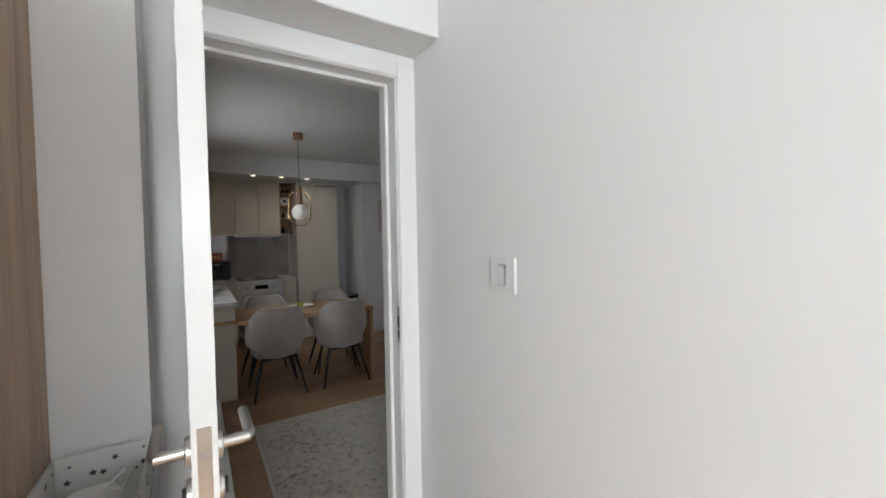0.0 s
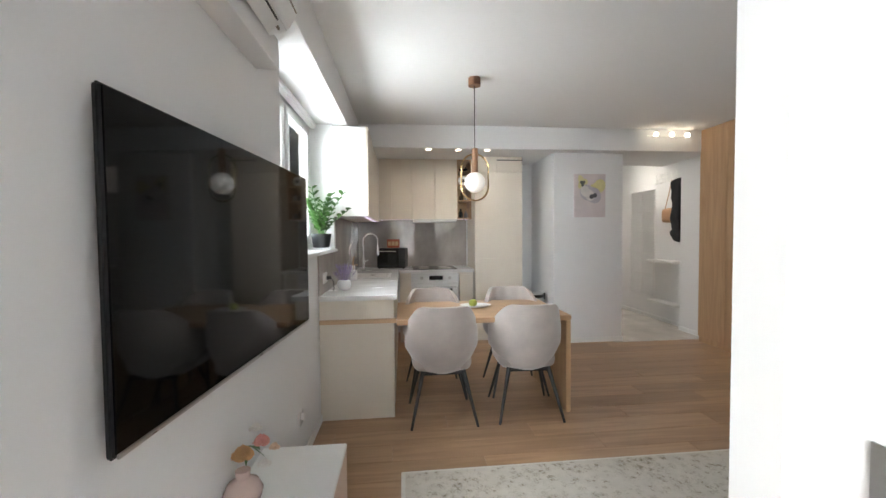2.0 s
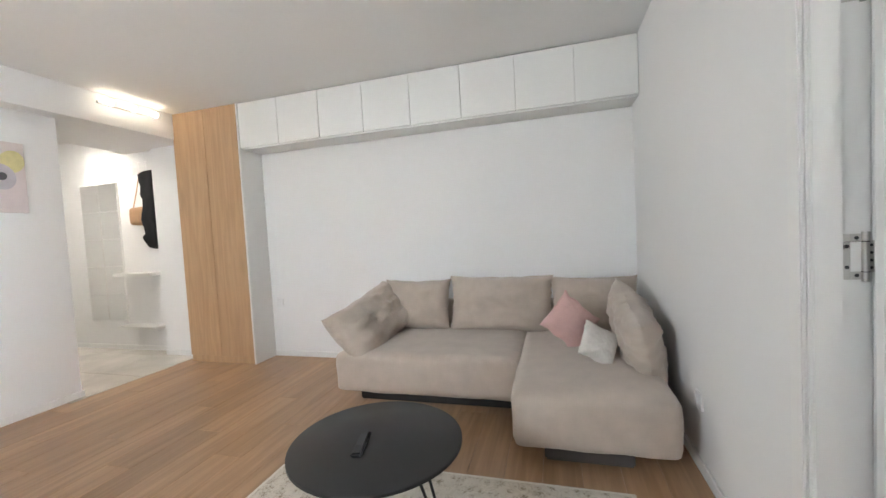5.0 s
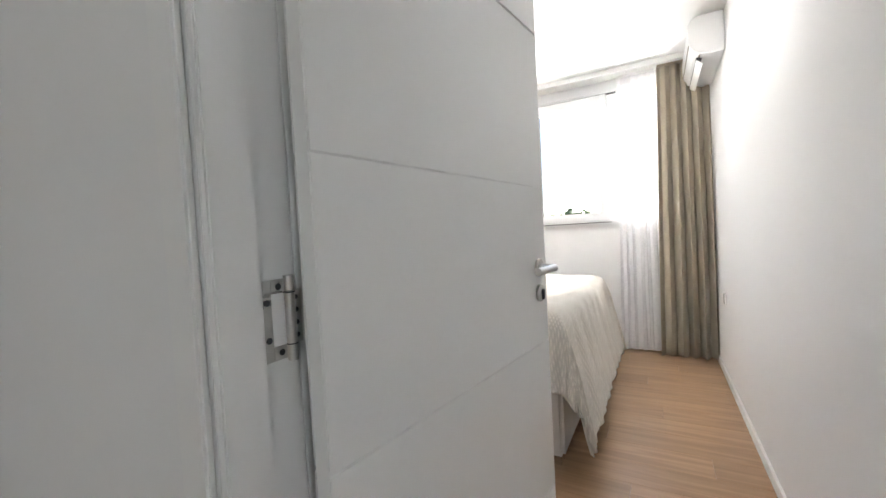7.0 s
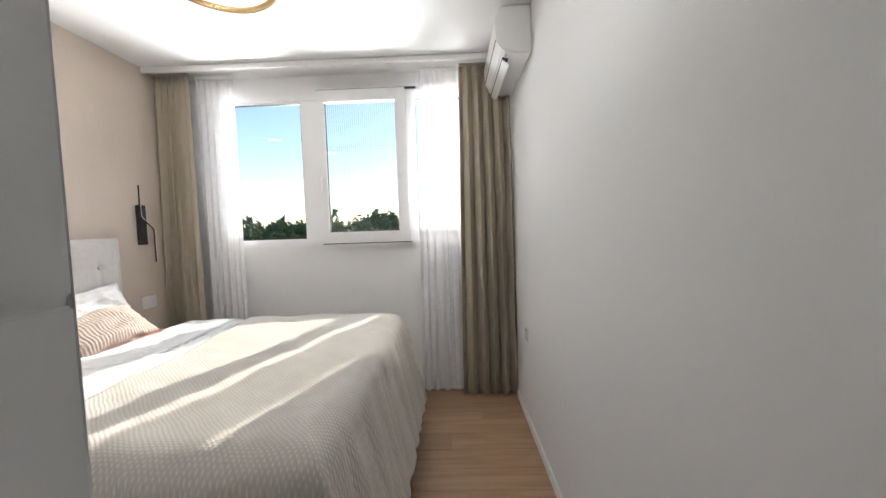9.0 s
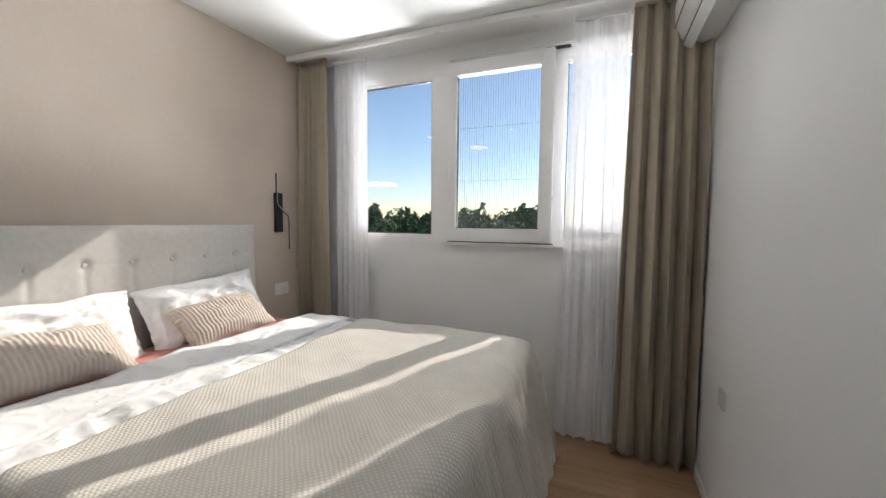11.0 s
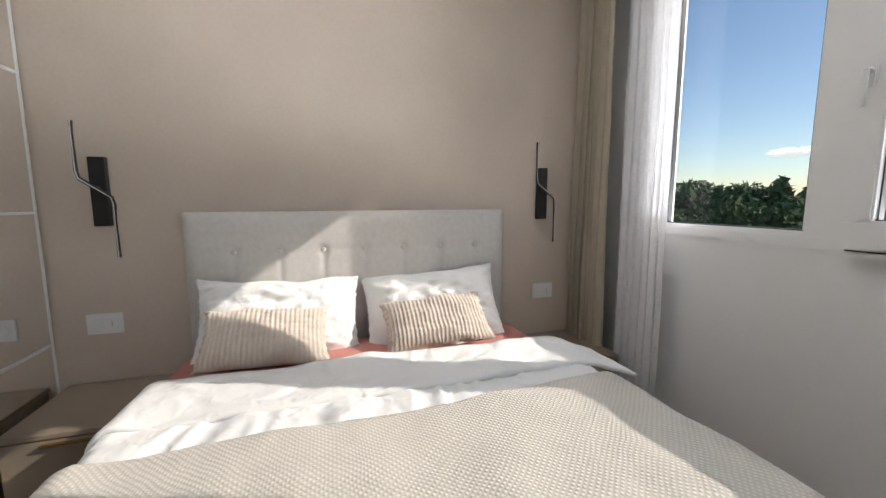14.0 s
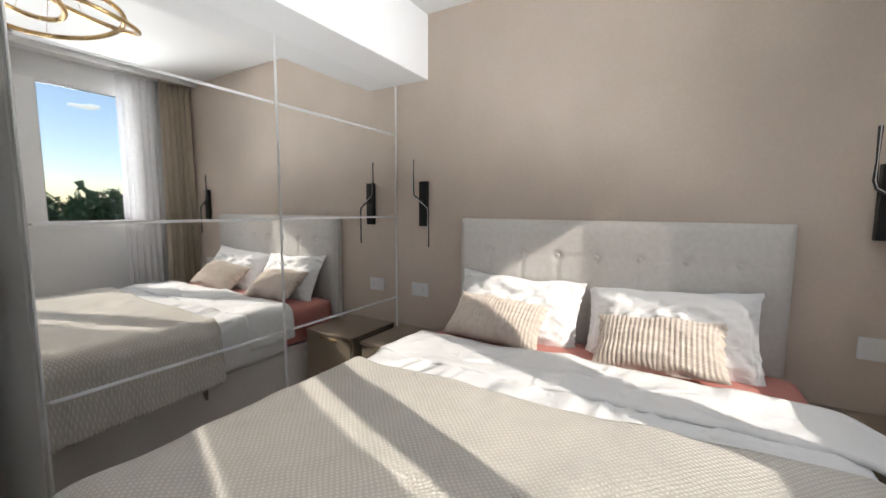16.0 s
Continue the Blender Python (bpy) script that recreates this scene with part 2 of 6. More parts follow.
# ---- mesh helpers ----
def add_box(bm, x0, x1, y0, y1, z0, z1, bevel=0.0, seg=2, m=None):
    r = bmesh.ops.create_cube(bm, size=1.0)
    t = Matrix.Translation(((x0 + x1) / 2, (y0 + y1) / 2, (z0 + z1) / 2)) @ Matrix.Diagonal((abs(x1 - x0), abs(y1 - y0), abs(z1 - z0), 1))
    bmesh.ops.transform(bm, matrix=(m @ t) if m else t, verts=r["verts"])
    if bevel:
        es = {e for v in r["verts"] for e in v.link_edges}
        bmesh.ops.bevel(bm, geom=list(es), offset=bevel, segments=seg, affect="EDGES", clamp_overlap=True)
    return bm


def box(x0, x1, y0, y1, z0, z1, bevel=0.0, seg=2, m=None):
    return add_box(bmesh.new(), x0, x1, y0, y1, z0, z1, bevel, seg, m)


def add_cyl(bm, a, b, r0, r1=None, seg=20, cap=True):
    a, b = Vector(a), Vector(b)
    d = b - a
    m = Matrix.Translation((a + b) / 2) @ d.to_track_quat("Z", "Y").to_matrix().to_4x4()
    bmesh.ops.create_cone(bm, cap_ends=cap, segments=seg, radius1=r0, radius2=r0 if r1 is None else r1, depth=d.length, matrix=m)
    return bm


def cyl(a, b, r0, r1=None, seg=20):
    return add_cyl(bmesh.new(), a, b, r0, r1, seg)


def lathe(profile, seg=28, at=(0, 0, 0)):
    """A turned body from (radius, height) pairs."""
    bm = bmesh.new()
    rings = []
    for r, z in profile:
        rings.append([bm.verts.new((at[0] + r * math.cos(2 * math.pi * i / seg), at[1] + r * math.sin(2 * math.pi * i / seg), at[2] + z)) for i in range(seg)])
    for a, b in zip(rings, rings[1:]):
        for i in range(seg):
            bm.faces.new((a[i], a[(i + 1) % seg], b[(i + 1) % seg], b[i]))
    bm.faces.new(rings[0][::-1])
    bm.faces.new(rings[-1])
    return bm


def sweep(points, r, seg=10, closed=False, flat=1.0):
    """A round bar along a line of points."""
    pts = [Vector(p) for p in points]
    bm = bmesh.new()
    rings, n = [], len(pts)
    for i, p in enumerate(pts):
        t = (pts[(i + 1) % n] - pts[i - 1]) if closed else (pts[min(i + 1, n - 1)] - pts[max(i - 1, 0)])
        q = t.to_track_quat("Z", "Y")
        rings.append([bm.verts.new(p + q @ Vector((r * math.cos(2 * math.pi * k / seg), flat * r * math.sin(2 * math.pi * k / seg), 0))) for k in range(seg)])
    for i in range(n if closed else n - 1):
        a, b = rings[i], rings[(i + 1) % n]
        for k in range(seg):
            bm.faces.new((a[k], a[(k + 1) % seg], b[(k + 1) % seg], b[k]))
    if not closed:
        bm.faces.new(rings[0][::-1])
        bm.faces.new(rings[-1])
    return bm


def mesh_of(name, bm, material, smooth=None):
    bmesh.ops.recalc_face_normals(bm, faces=bm.faces)
    me = bpy.data.meshes.new(name)
    bm.to_mesh(me)
    bm.free()
    me.materials.append(material)
    if smooth is not None:
        me.shade_smooth()
        if smooth < 180:
            me.set_sharp_from_angle(angle=radians(smooth))
    return me


def part(name, bm, material, parent, label="", smooth=35):
    ob = new(name, mesh_of(name, bm, material, smooth))
    ob.parent = parent
    if label:
        tagged(ob, label)
    return ob


def solo(name, bm, material, label="", category="", kind="", group="", smooth=35):
    return tagged(new(name, mesh_of(name, bm, material, smooth)), label, category, group, kind)


def thing(name, label, category, at=(0, 0, 0), rz=0, group="", kind=""):
    ob = new(name)
    ob.empty_display_size = 0.1
    ob.matrix_world = pose(*at, 0, 0, rz)
    return tagged(ob, label, category, group, kind)


def structure(name, bm, material, label, category):
    return solo(name, bm, material, label, category, "structure")


# ---- plan: living room x -0.15..4.52, y 1.69..6.8; bedroom x 1.285..4.165, y -2.36..1.55; small room x -2.3..0.9 ----
XL, XR = -0.15, 4.52
YK = 7.20
YP = 6.36
ZC = 2.67
XB0, XB1, YB = 1.285, 4.165, -2.36
ZB = 2.72
D1 = (0.085, 0.81, 1.86, 1.99, 2.165)     # door 1: x0, x1, room face, living face, clear height
D2 = (1.37, 2.235, 1.55, 1.69, 2.11)


def wall_with_hole(bm, axis, lo, hi, a0, a1, z0, z1, holes):
    """A wall slab across axis between lo and hi, from a0 to a1, with holes (b0, b1, c0, c1)."""
    def slab(p0, p1, q0, q1):
        if p1 - p0 > 1e-4 and q1 - q0 > 1e-4:
            if axis == "y":
                add_box(bm, p0, p1, lo, hi, q0, q1)
            else:
                add_box(bm, lo, hi, p0, p1, q0, q1)
    at = a0
    for b0, b1, c0, c1 in sorted(holes):
        slab(at, b0, z0, z1)
        slab(b0, b1, z0, c0)
        slab(b0, b1, c1, z1)
        at = b1
    slab(at, a1, z0, z1)
    return bm


structure("wall_door_small_room", wall_with_hole(bmesh.new(), "y", D1[2], D1[3], -2.45, 0.90, 0, 2.9, [(D1[0] - 0.05, D1[1] + 0.05, -0.01, D1[4] + 0.05)]), M_WALL, "white painted wall around the small room's door", "wall")
structure("wall_partition", box(0.90, XB0, YB - 0.3, D1[3], 0, 2.9), M_WALL, "white painted partition wall between the two rooms", "wall")
structure("wall_door_bedroom", wall_with_hole(bmesh.new(), "y", D2[2], D2[3], XB0, 4.75, 0, 2.9, [(D2[0] - 0.05, D2[1] + 0.05, -0.01, D2[4] + 0.05)]), M_WALL, "white painted wall around the bedroom door", "wall")
WIN_L = (3.75, 5.29, 1.25, 2.40)
structure("wall_television", wall_with_hole(bmesh.new(), "x", XL - 0.30, XL, D1[3], YK + 0.2, 0, 2.9, [WIN_L]), M_WALL, "white painted outer wall behind the television", "wall")
structure("balcony_slab", box(-1.9, XL - 0.302, 1.99, 7.4, 2.44, 2.62), M_WALL, "pale balcony slab outside above the window", "balcony")
structure("wall_kitchen", box(XL, 2.75, YK, YK + 0.2, 0, 2.9), M_WALL, "white painted kitchen wall", "wall")
structure("wall_picture", box(2.36, 3.27, YP, YK, 0, 2.9), M_WALL, "white painted wall with a small picture", "wall")
structure("wall_hall_left", box(2.75, 3.27, YK, 9.2, 0, 2.9), M_WALL, "white painted hallway wall", "wall")
structure("wall_hall_end", box(2.75, 4.9, 9.2, 9.4, 0, 2.9), M_WALL, "white painted end wall of the hallway", "wall")
structure("wall_sofa", box(XR, 4.75, D2[3], 6.22, 0, 2.9), M_WALL, "white painted wall behind the sofa", "wall")
structure("wall_hall_right", box(4.39, 4.75, 6.22, 6.78, 0, 2.9), M_WALL, "white painted wall beside the hallway", "wall")
structure("wall_hall_niche", box(4.52, 4.75, 6.78, 9.2, 0, 2.9), M_WALL, "white painted hallway wall with coat hooks", "wall")
WB = (1.55, 3.72, 1.285, 2.56)
structure("wall_window", wall_with_hole(bmesh.new(), "y", YB - 0.10, YB, XB0, 4.40, 0, 2.9, [WB]), M_WALL, "white painted bedroom wall under a wide window", "wall")
structure("wall_headboard", box(XB1, 4.40, YB, D2[2], 0, 2.9), M_BEIGE, "beige limewashed wall behind the bed", "wall")
structure("wall_small_room_left", box(-2.45, -2.3, YB - 0.3, D1[2], 0, 2.9), M_WALL, "white painted wall of the small room", "wall")
structure("wall_small_room_window", wall_with_hole(bmesh.new(), "y", YB - 0.3, YB, -2.3, 0.90, 0, 2.9, [(-1.8, 0.1, 1.1, 2.4)]), M_WALL, "white painted wall with the small room's window", "wall")
structure("ceiling_living", box(XL - 0.3, 4.9, D1[3] - 0.3, 9.4, ZC, ZC + 0.2), M_CEIL, "white painted ceiling", "ceiling")
structure("ceiling_bedroom", box(XB0, 4.4, YB - 0.3, D2[2], ZB, ZB + 0.15), M_CEIL, "white painted bedroom ceiling", "ceiling")
structure("ceiling_small_room", box(-2.45, 0.95, YB - 0.3, D1[2], ZB, ZB + 0.15), M_CEIL, "white painted ceiling of the small room", "ceiling")
structure("soffit_kitchen", box(XL, 4.39, 6.20, YK, 2.40, ZC - 0.002, 0.004, 1), M_WALL, "white boxed-in soffit above the kitchen", "soffit")
structure("soffit_window", box(XL, -0.01, 3.42, 6.20, 2.39, ZC - 0.002, 0.004, 1), M_WALL, "white boxed-in beam along the window", "beam")
structure("beam_bedroom", box(XB0, XB1, 0.24, D2[2], 2.31, ZB - 0.002, 0.004, 1), M_WALL, "white beam over the mirrored wardrobe", "beam")
structure("beam_small_room", box(-2.3, 0.90, 1.66, D1[2], 2.26, ZB - 0.002, 0.004, 1), M_WALL, "white beam over the door", "beam")
structure("subfloor", box(-2.45, 4.9, YB - 0.3, 9.4, -0.2, -0.012), M_JOINT, "dark layer under the floor boards", "floor")

# ---- soft shapes ----
def soft_box(sx, sy, sz, r, puff=0.0, wrinkle=0.0, seed=0, cuts=14, wscale=6.0):
    """A padded block centred on the origin: rounded by r, bulged by puff, wrinkled."""
    bm = bmesh.new()
    bmesh.ops.create_cube(bm, size=2.0)
    bmesh.ops.subdivide_edges(bm, edges=bm.edges[:], cuts=cuts, use_grid_fill=True)
    h = Vector((sx / 2, sy / 2, sz / 2))
    for v in bm.verts:
        n = v.co.copy()
        n = Vector([math.copysign(abs(c) ** 0.75, c) for c in n])
        p = Vector((n.x * h.x, n.y * h.y, n.z * h.z))
        q = Vector([max(-h[i] + r, min(h[i] - r, p[i])) for i in range(3)])
        d = p - q
        if d.length > 1e-9:
            p = q + d.normalized() * r
        bulge = Vector([(n[i] ** 3) * puff * (1 - n[(i + 1) % 3] ** 2) * (1 - n[(i + 2) % 3] ** 2) for i in range(3)])
        w = noise.noise(Vector((p.x * wscale + seed, p.y * wscale, p.z * wscale * 1.6))) * wrinkle
        v.co = p + bulge + d.normalized() * w if d.length > 1e-9 else p + bulge
    return bm


def pillow(w, h, d, seed=0, ribs=0, nu=44, nv=32, power=2.6, wrinkle=0.006, flange=0.0):
    """A cushion lying in the xz plane, its face towards -y, with pinched corners; ribs run up its height."""
    if ribs:
        nu = ribs * 6
    bm = bmesh.new()
    sides = []
    for s in (-1, 1):
        grid = []
        for j in range(nv + 1):
            row = []
            for i in range(nu + 1):
                u, v = 2 * i / nu - 1, 2 * j / nv - 1
                uu, vv = min(1, abs(u) / (1 - flange)), min(1, abs(v) / (1 - flange))
                t = (max(0, 1 - uu ** power) * max(0, 1 - vv ** power)) ** 0.55
                x = u * w / 2 * (1 - 0.07 * (1 - v * v) * u * u)
                z = v * h / 2 * (1 - 0.09 * (1 - u * u) * v * v)
                k = noise.noise(Vector((u * 2.2 + seed, v * 2.2, s * 3.1)))
                k2 = noise.noise(Vector((u * 6 + seed, v * 7, s + 9.0)))
                y = s * (t * d / 2 + 0.0015)
                y += s * t * (k * d * 0.12 + k2 * wrinkle)
                if ribs:
                    y += s * (0.0026 + 0.0009 * math.cos(2 * math.pi * j / 4.0)) * math.cos(2 * math.pi * i / 6.0) * (t ** 0.3)
                edge = max(abs(u), abs(v)) ** 8
                row.append(bm.verts.new((x + edge * k2 * 0.012, y, z + edge * k * 0.018)))
            grid.append(row)
        for j in range(nv):
            for i in range(nu):
                bm.faces.new((grid[j][i], grid[j][i + 1], grid[j + 1][i + 1], grid[j + 1][i]))
        sides.append(grid)
    a, b = sides
    rim = lambda g: [g[0][i] for i in range(nu)] + [g[j][nu] for j in range(nv)] + [g[nv][i] for i in range(nu, 0, -1)] + [g[j][0] for j in range(nv, 0, -1)]
    ra, rb = rim(a), rim(b)
    for i in range(len(ra)):
        bm.faces.new((ra[i], ra[(i + 1) % len(ra)], rb[(i + 1) % len(ra)], rb[i]))
    return bm


def moved(bm, m):
    bmesh.ops.transform(bm, matrix=m, verts=bm.verts)
    return bm


def plate_thing(name, label, category, at, rz, w, h, kind_of, group=""):
    """A wall plate facing -y before it is turned: a switch or a socket."""
    t = thing(name, label, category, at, rz, group)
    part("cover", box(-w / 2, w / 2, -0.010, 0, -h / 2, h / 2, 0.003), M_PLATE, t)
    if kind_of == "rocker":
        part("rocker_frame", box(-0.019, 0.019, -0.0115, -0.0095, -0.033, 0.033, 0.001), M_RECESS_SHADE, t)
        part("rocker", box(-0.0165, 0.0165, -0.0145, -0.009, -0.030, 0.030, 0.003), M_PLATE, t)
    else:
        for x, round_one in ((-w * 0.20, kind_of != "blank"), (w * 0.20, False)):
            part("insert", box(x - w * 0.19, x + w * 0.19, -0.0115, -0.0095, -0.024, 0.024, 0.0012), M_PLATE, t)
            if round_one:
                # flat grey disc for the shaded socket well
                part("recess_shade", cyl((x, -0.0122, 0), (x, -0.0112, 0), 0.0185), M_RECESS_SHADE, t)
                part("socket_ring", lathe([(0.0185, 0), (0.0215, 0), (0.0215, 0.002), (0.0185, 0.002)], 24), M_PLATE, t).matrix_local = pose(x, -0.0112, 0, 90, 0, 0)
                for dx in (-0.0095, 0.0095):
                    part("pin_hole", cyl((x + dx, -0.0128, 0), (x + dx, -0.0118, 0), 0.003, seg=8), M_BLACK, t)
            elif kind_of == "duo":
                for z in (-0.010, 0, 0.010):
                    part("pin_hole", cyl((x, -0.0122, z), (x, -0.0112, z), 0.0022, seg=8), M_BLACK, t)
    return t


# ---- living room: window ----
win = thing("window_1", "white plastic two-sash window with daylight behind", "window", kind="structure")
wy0, wy1, wz0, wz1 = WIN_L
xf = -0.36
part("frame_bar", box(xf - 0.07, xf, wy0, wy1, wz0 + 0.02, wz0 + 0.09, 0.006), M_PVC, win)
part("frame_bar", box(xf - 0.07, xf, wy0, wy1, wz1 - 0.07, wz1, 0.006), M_PVC, win)
for y in (wy0, (wy0 + wy1) / 2 - 0.04, wy1 - 0.07):
    part("frame_post", box(xf - 0.069, xf + 0.002, y, y + 0.075, wz0 + 0.02, wz1, 0.006), M_PVC, win)
mid = (wy0 + wy1) / 2
for y0, y1 in ((wy0 + 0.07, mid - 0.035), (mid + 0.035, wy1 - 0.07)):
    for a in ((y0, y1, wz0 + 0.09, wz0 + 0.15), (y0, y1, wz1 - 0.13, wz1 - 0.07), (y0, y0 + 0.06, wz0 + 0.15, wz1 - 0.13), (y1 - 0.06, y1, wz0 + 0.15, wz1 - 0.13)):
        part("sash", box(xf - 0.055, xf + 0.018, *a, 0.005), M_PVC, win)
    pane = part("pane", box(xf - 0.03, xf - 0.024, y0 + 0.055, y1 - 0.055, wz0 + 0.145, wz1 - 0.125), M_GLASS, win)
    pane.visible_shadow = False
part("window_sill", box(xf - 0.02, XL + 0.03, wy0, wy1, wz0 - 0.005, wz0 + 0.02, 0.006), M_PVC, win)
blind = thing("roller_blind", "rolled-up white blind over the window", "blind")
part("cassette", box(xf + 0.02, xf + 0.075, wy0 + 0.02, wy1 - 0.02, wz1 - 0.055, wz1 - 0.002, 0.012), M_PVC, blind)
part("cord", cyl((xf + 0.05, wy1 - 0.03, wz1 - 0.05), (xf + 0.13, wy1 - 0.015, 1.45), 0.0025, seg=6), M_PLASTIC, blind)
structure("bulkhead", box(XL, -0.05, D1[3], 3.42, 2.11, 2.20, 0.003, 1), M_WALL, "white boxed-in ledge under the air conditioner", "bulkhead")


def air_conditioner(at, rz, length, depth, height):
    """A wall unit whose back is at y = 0 and whose front looks along -y."""
    t = thing("air_conditioner", "white wall-mounted split air conditioner, louvre open", "air conditioner", at, rz)
    bm = bmesh.new()
    prof = [(0, 0), (0, height), (-depth * 0.72, height), (-depth * 0.92, height * 0.93), (-depth, height * 0.75), (-depth * 0.98, height * 0.30), (-depth * 0.80, height * 0.08), (-depth * 0.45, 0)]
    n = len(prof)
    ends = [[bm.verts.new((x, y, z)) for y, z in prof] for x in (0, length)]
    for i in range(n):
        bm.faces.new((ends[0][i], ends[0][(i + 1) % n], ends[1][(i + 1) % n], ends[1][i]))
    bm.faces.new(ends[0])
    bm.faces.new(ends[1][::-1])
    bmesh.ops.bevel(bm, geom=bm.edges[:], offset=0.008, segments=2, affect="EDGES")
    part("body", bm, M_PLASTIC, t)
    sl = Vector((0, -depth * 0.80, height * 0.08)), Vector((0, -depth * 0.45, 0))
    d = (sl[1] - sl[0])
    q = math.degrees(math.atan2(d.z, d.y))
    part("outlet", box(0.06, length - 0.10, 0.01, d.length * 0.62, -0.004, 0.012, m=Matrix.Translation(sl[0]) @ pose(0, 0, 0, q)), M_BLACK, t, "dark air outlet slot")
    part("louvre", box(0.06, length - 0.10, 0.02, d.length * 0.95, -0.012, -0.006, 0.002, m=Matrix.Translation(sl[0]) @ pose(0, 0, 0, q - 24)), M_PLASTIC, t)
    part("front_seam", box(0.02, length - 0.02, -depth * 0.985 - 0.002, -depth * 0.97, height * 0.30, height * 0.31), M_TAUPE, t)
    part("sticker", box(length - 0.09, length - 0.05, -depth * 0.62, -depth * 0.3, height + 0.0, height + 0.001), M_TAUPE, t)
    for k in range(3):
        part("indicator", box(length - 0.075 + k * 0.012, length - 0.069 + k * 0.012, -depth * 0.70, -depth * 0.66, height * 0.02, height * 0.055), M_TAUPE, t)
    return t


air_conditioner((XL + 0.001, 2.44, 2.201), 90, 0.88, 0.21, 0.29)

# ---- television wall ----
tv = thing("television", "large flat black television on a wall bracket", "television", (-0.06, 3.095, 0.94), 90 - 3.6)
part("casing", box(-0.64, 0.64, 0.003, 0.020, 0, 0.75, 0.006), M_BLACK, tv)
part("screen", box(-0.633, 0.633, -0.001, 0.004, 0.012, 0.743), M_GLOSSBLACK, tv, "glossy switched-off screen")
part("lower_bezel", box(-0.63, 0.63, -0.003, 0.003, 0.0, 0.011, 0.001), M_METAL, tv)
part("wall_bracket", box(-0.2, 0.2, 0.020, 0.088, 0.2, 0.55, 0.004), M_BLACK, tv)
sk = plate_thing("wall_socket", "white socket plate on the wall", "socket", (XL, 4.0, 0.30), 90, 0.085, 0.085, "blank", "sockets")

console = thing("tv_console", "low white console with a blush front on the floor", "console", (XL, 2.05, 0))
part("body", box(0.01, 0.345, 0.0, 1.33, 0.06, 0.435, 0.003), M_CABW, console)
part("top_panel", box(0.005, 0.365, -0.005, 1.335, 0.437, 0.458, 0.003), M_CABW, console)
for k in range(2):
    f = part("door", box(0.347, 0.364, 0.004 + k * 0.665, 0.661 + k * 0.665, 0.065, 0.432, 0.003), surf("blush_front" + "_" * k, (0.66, 0.50, 0.42), 0.4, var=0.02), console, "blush lacquered front")
    part("knob", lathe([(0.004, 0), (0.006, 0.012), (0.013, 0.016), (0.014, 0.022), (0.008, 0.027)], 14), M_CHROME, f).matrix_world = pose(XL + 0.364, 2.05 + 0.60 + k * 0.13, 0.36, 0, 90, 0)
for x in (0.04, 0.30):
    for y in (0.05, 1.28):
        part("foot", cyl((x, y, 0), (x, y, 0.06), 0.015, 0.02, 12), M_CABW, console)

M_VASE = surf("pale_pink_glaze", (0.62, 0.46, 0.42), 0.18, var=0.03, bump=0)


def petals(bm, c, r, n, seed, flat=0.8):
    rnd = random.Random(seed)
    for k in range(n):
        a, e = k * 2.399, (k / n) * 1.45
        rr = r * (0.25 + 0.75 * k / n)
        m = Matrix.Translation(Vector(c) + Vector((math.cos(a) * rr * 0.55, math.sin(a) * rr * 0.55, -rr * 0.35 * flat))) @ pose(0, 0, 0, 0, 0, math.degrees(a)) @ pose(0, 0, 0, 0, 90 - 55 * e + rnd.uniform(-8, 8))
        vs = []
        for i in range(4):
            for j in range(5):
                u, v = i / 3, j / 2 - 1
                vs.append(bm.verts.new(m @ Vector((-u * rr * 0.95, v * rr * 0.48 * math.sin(math.pi * (0.2 + 0.65 * u)), 0.18 * rr * (v * v) + 0.05 * rr * math.sin(5 * v + k) * u))))
        for i in range(3):
            for j in range(4):
                bm.faces.new((vs[i * 5 + j], vs[i * 5 + j + 1], vs[i * 5 + j + 6], vs[i * 5 + j + 5]))
    return bm


for at, r, flowers, lab in (((-0.09, 3.03, 0.458), 0.060, [((0, 0, 0.175), 0.066, (0.72, 0.44, 0.22), 28), ((0.035, 0.085, 0.175), 0.055, (0.75, 0.36, 0.32), 20), ((0.0, 0.125, 0.205), 0.042, (0.80, 0.78, 0.74), 14),
                              ((0.065, 0.02, 0.125), 0.042, (0.80, 0.78, 0.74), 14), ((0.075, 0.10, 0.14), 0.034, (0.74, 0.56, 0.42), 14)], "round pink vase with a silk bouquet of roses"),):
    v = thing("flower_vase", lab, "vase", at)
    part("vase", lathe([(r * 0.55, 0), (r * 0.95, 0.012), (r * 1.08, 0.04), (r * 0.85, 0.07), (r * 0.38, 0.088), (r * 0.42, 0.115), (r * 0.36, 0.115)], 28), M_VASE, v, smooth=60)
    for i, (c, rr, col, n) in enumerate(flowers):
        part("flower", petals(bmesh.new(), c, rr, n, i), surf("petal", col, 0.7, var=0.12, scale=30), v, smooth=80)
    bm = bmesh.new()
    for k in range(5):
        m = pose(0.0, 0.06, 0.17, 20 * k - 30, 40, 70 * k)
        a = [bm.verts.new(m @ Vector(p)) for p in ((0, 0, 0), (0.035, 0.018, 0.004), (0.075, 0, 0), (0.035, -0.018, 0.004))]
        bm.faces.new(a)
    part("leaf", bm, M_LEAF, v)
fig = solo("figurine", moved(soft_box(0.07, 0.06, 0.13, 0.028, 0.004, 0.022, 5, 12, 22), pose(-0.085, 2.55, 0.518)), M_BLACK, "small dark abstract figurine on the console", "figurine")

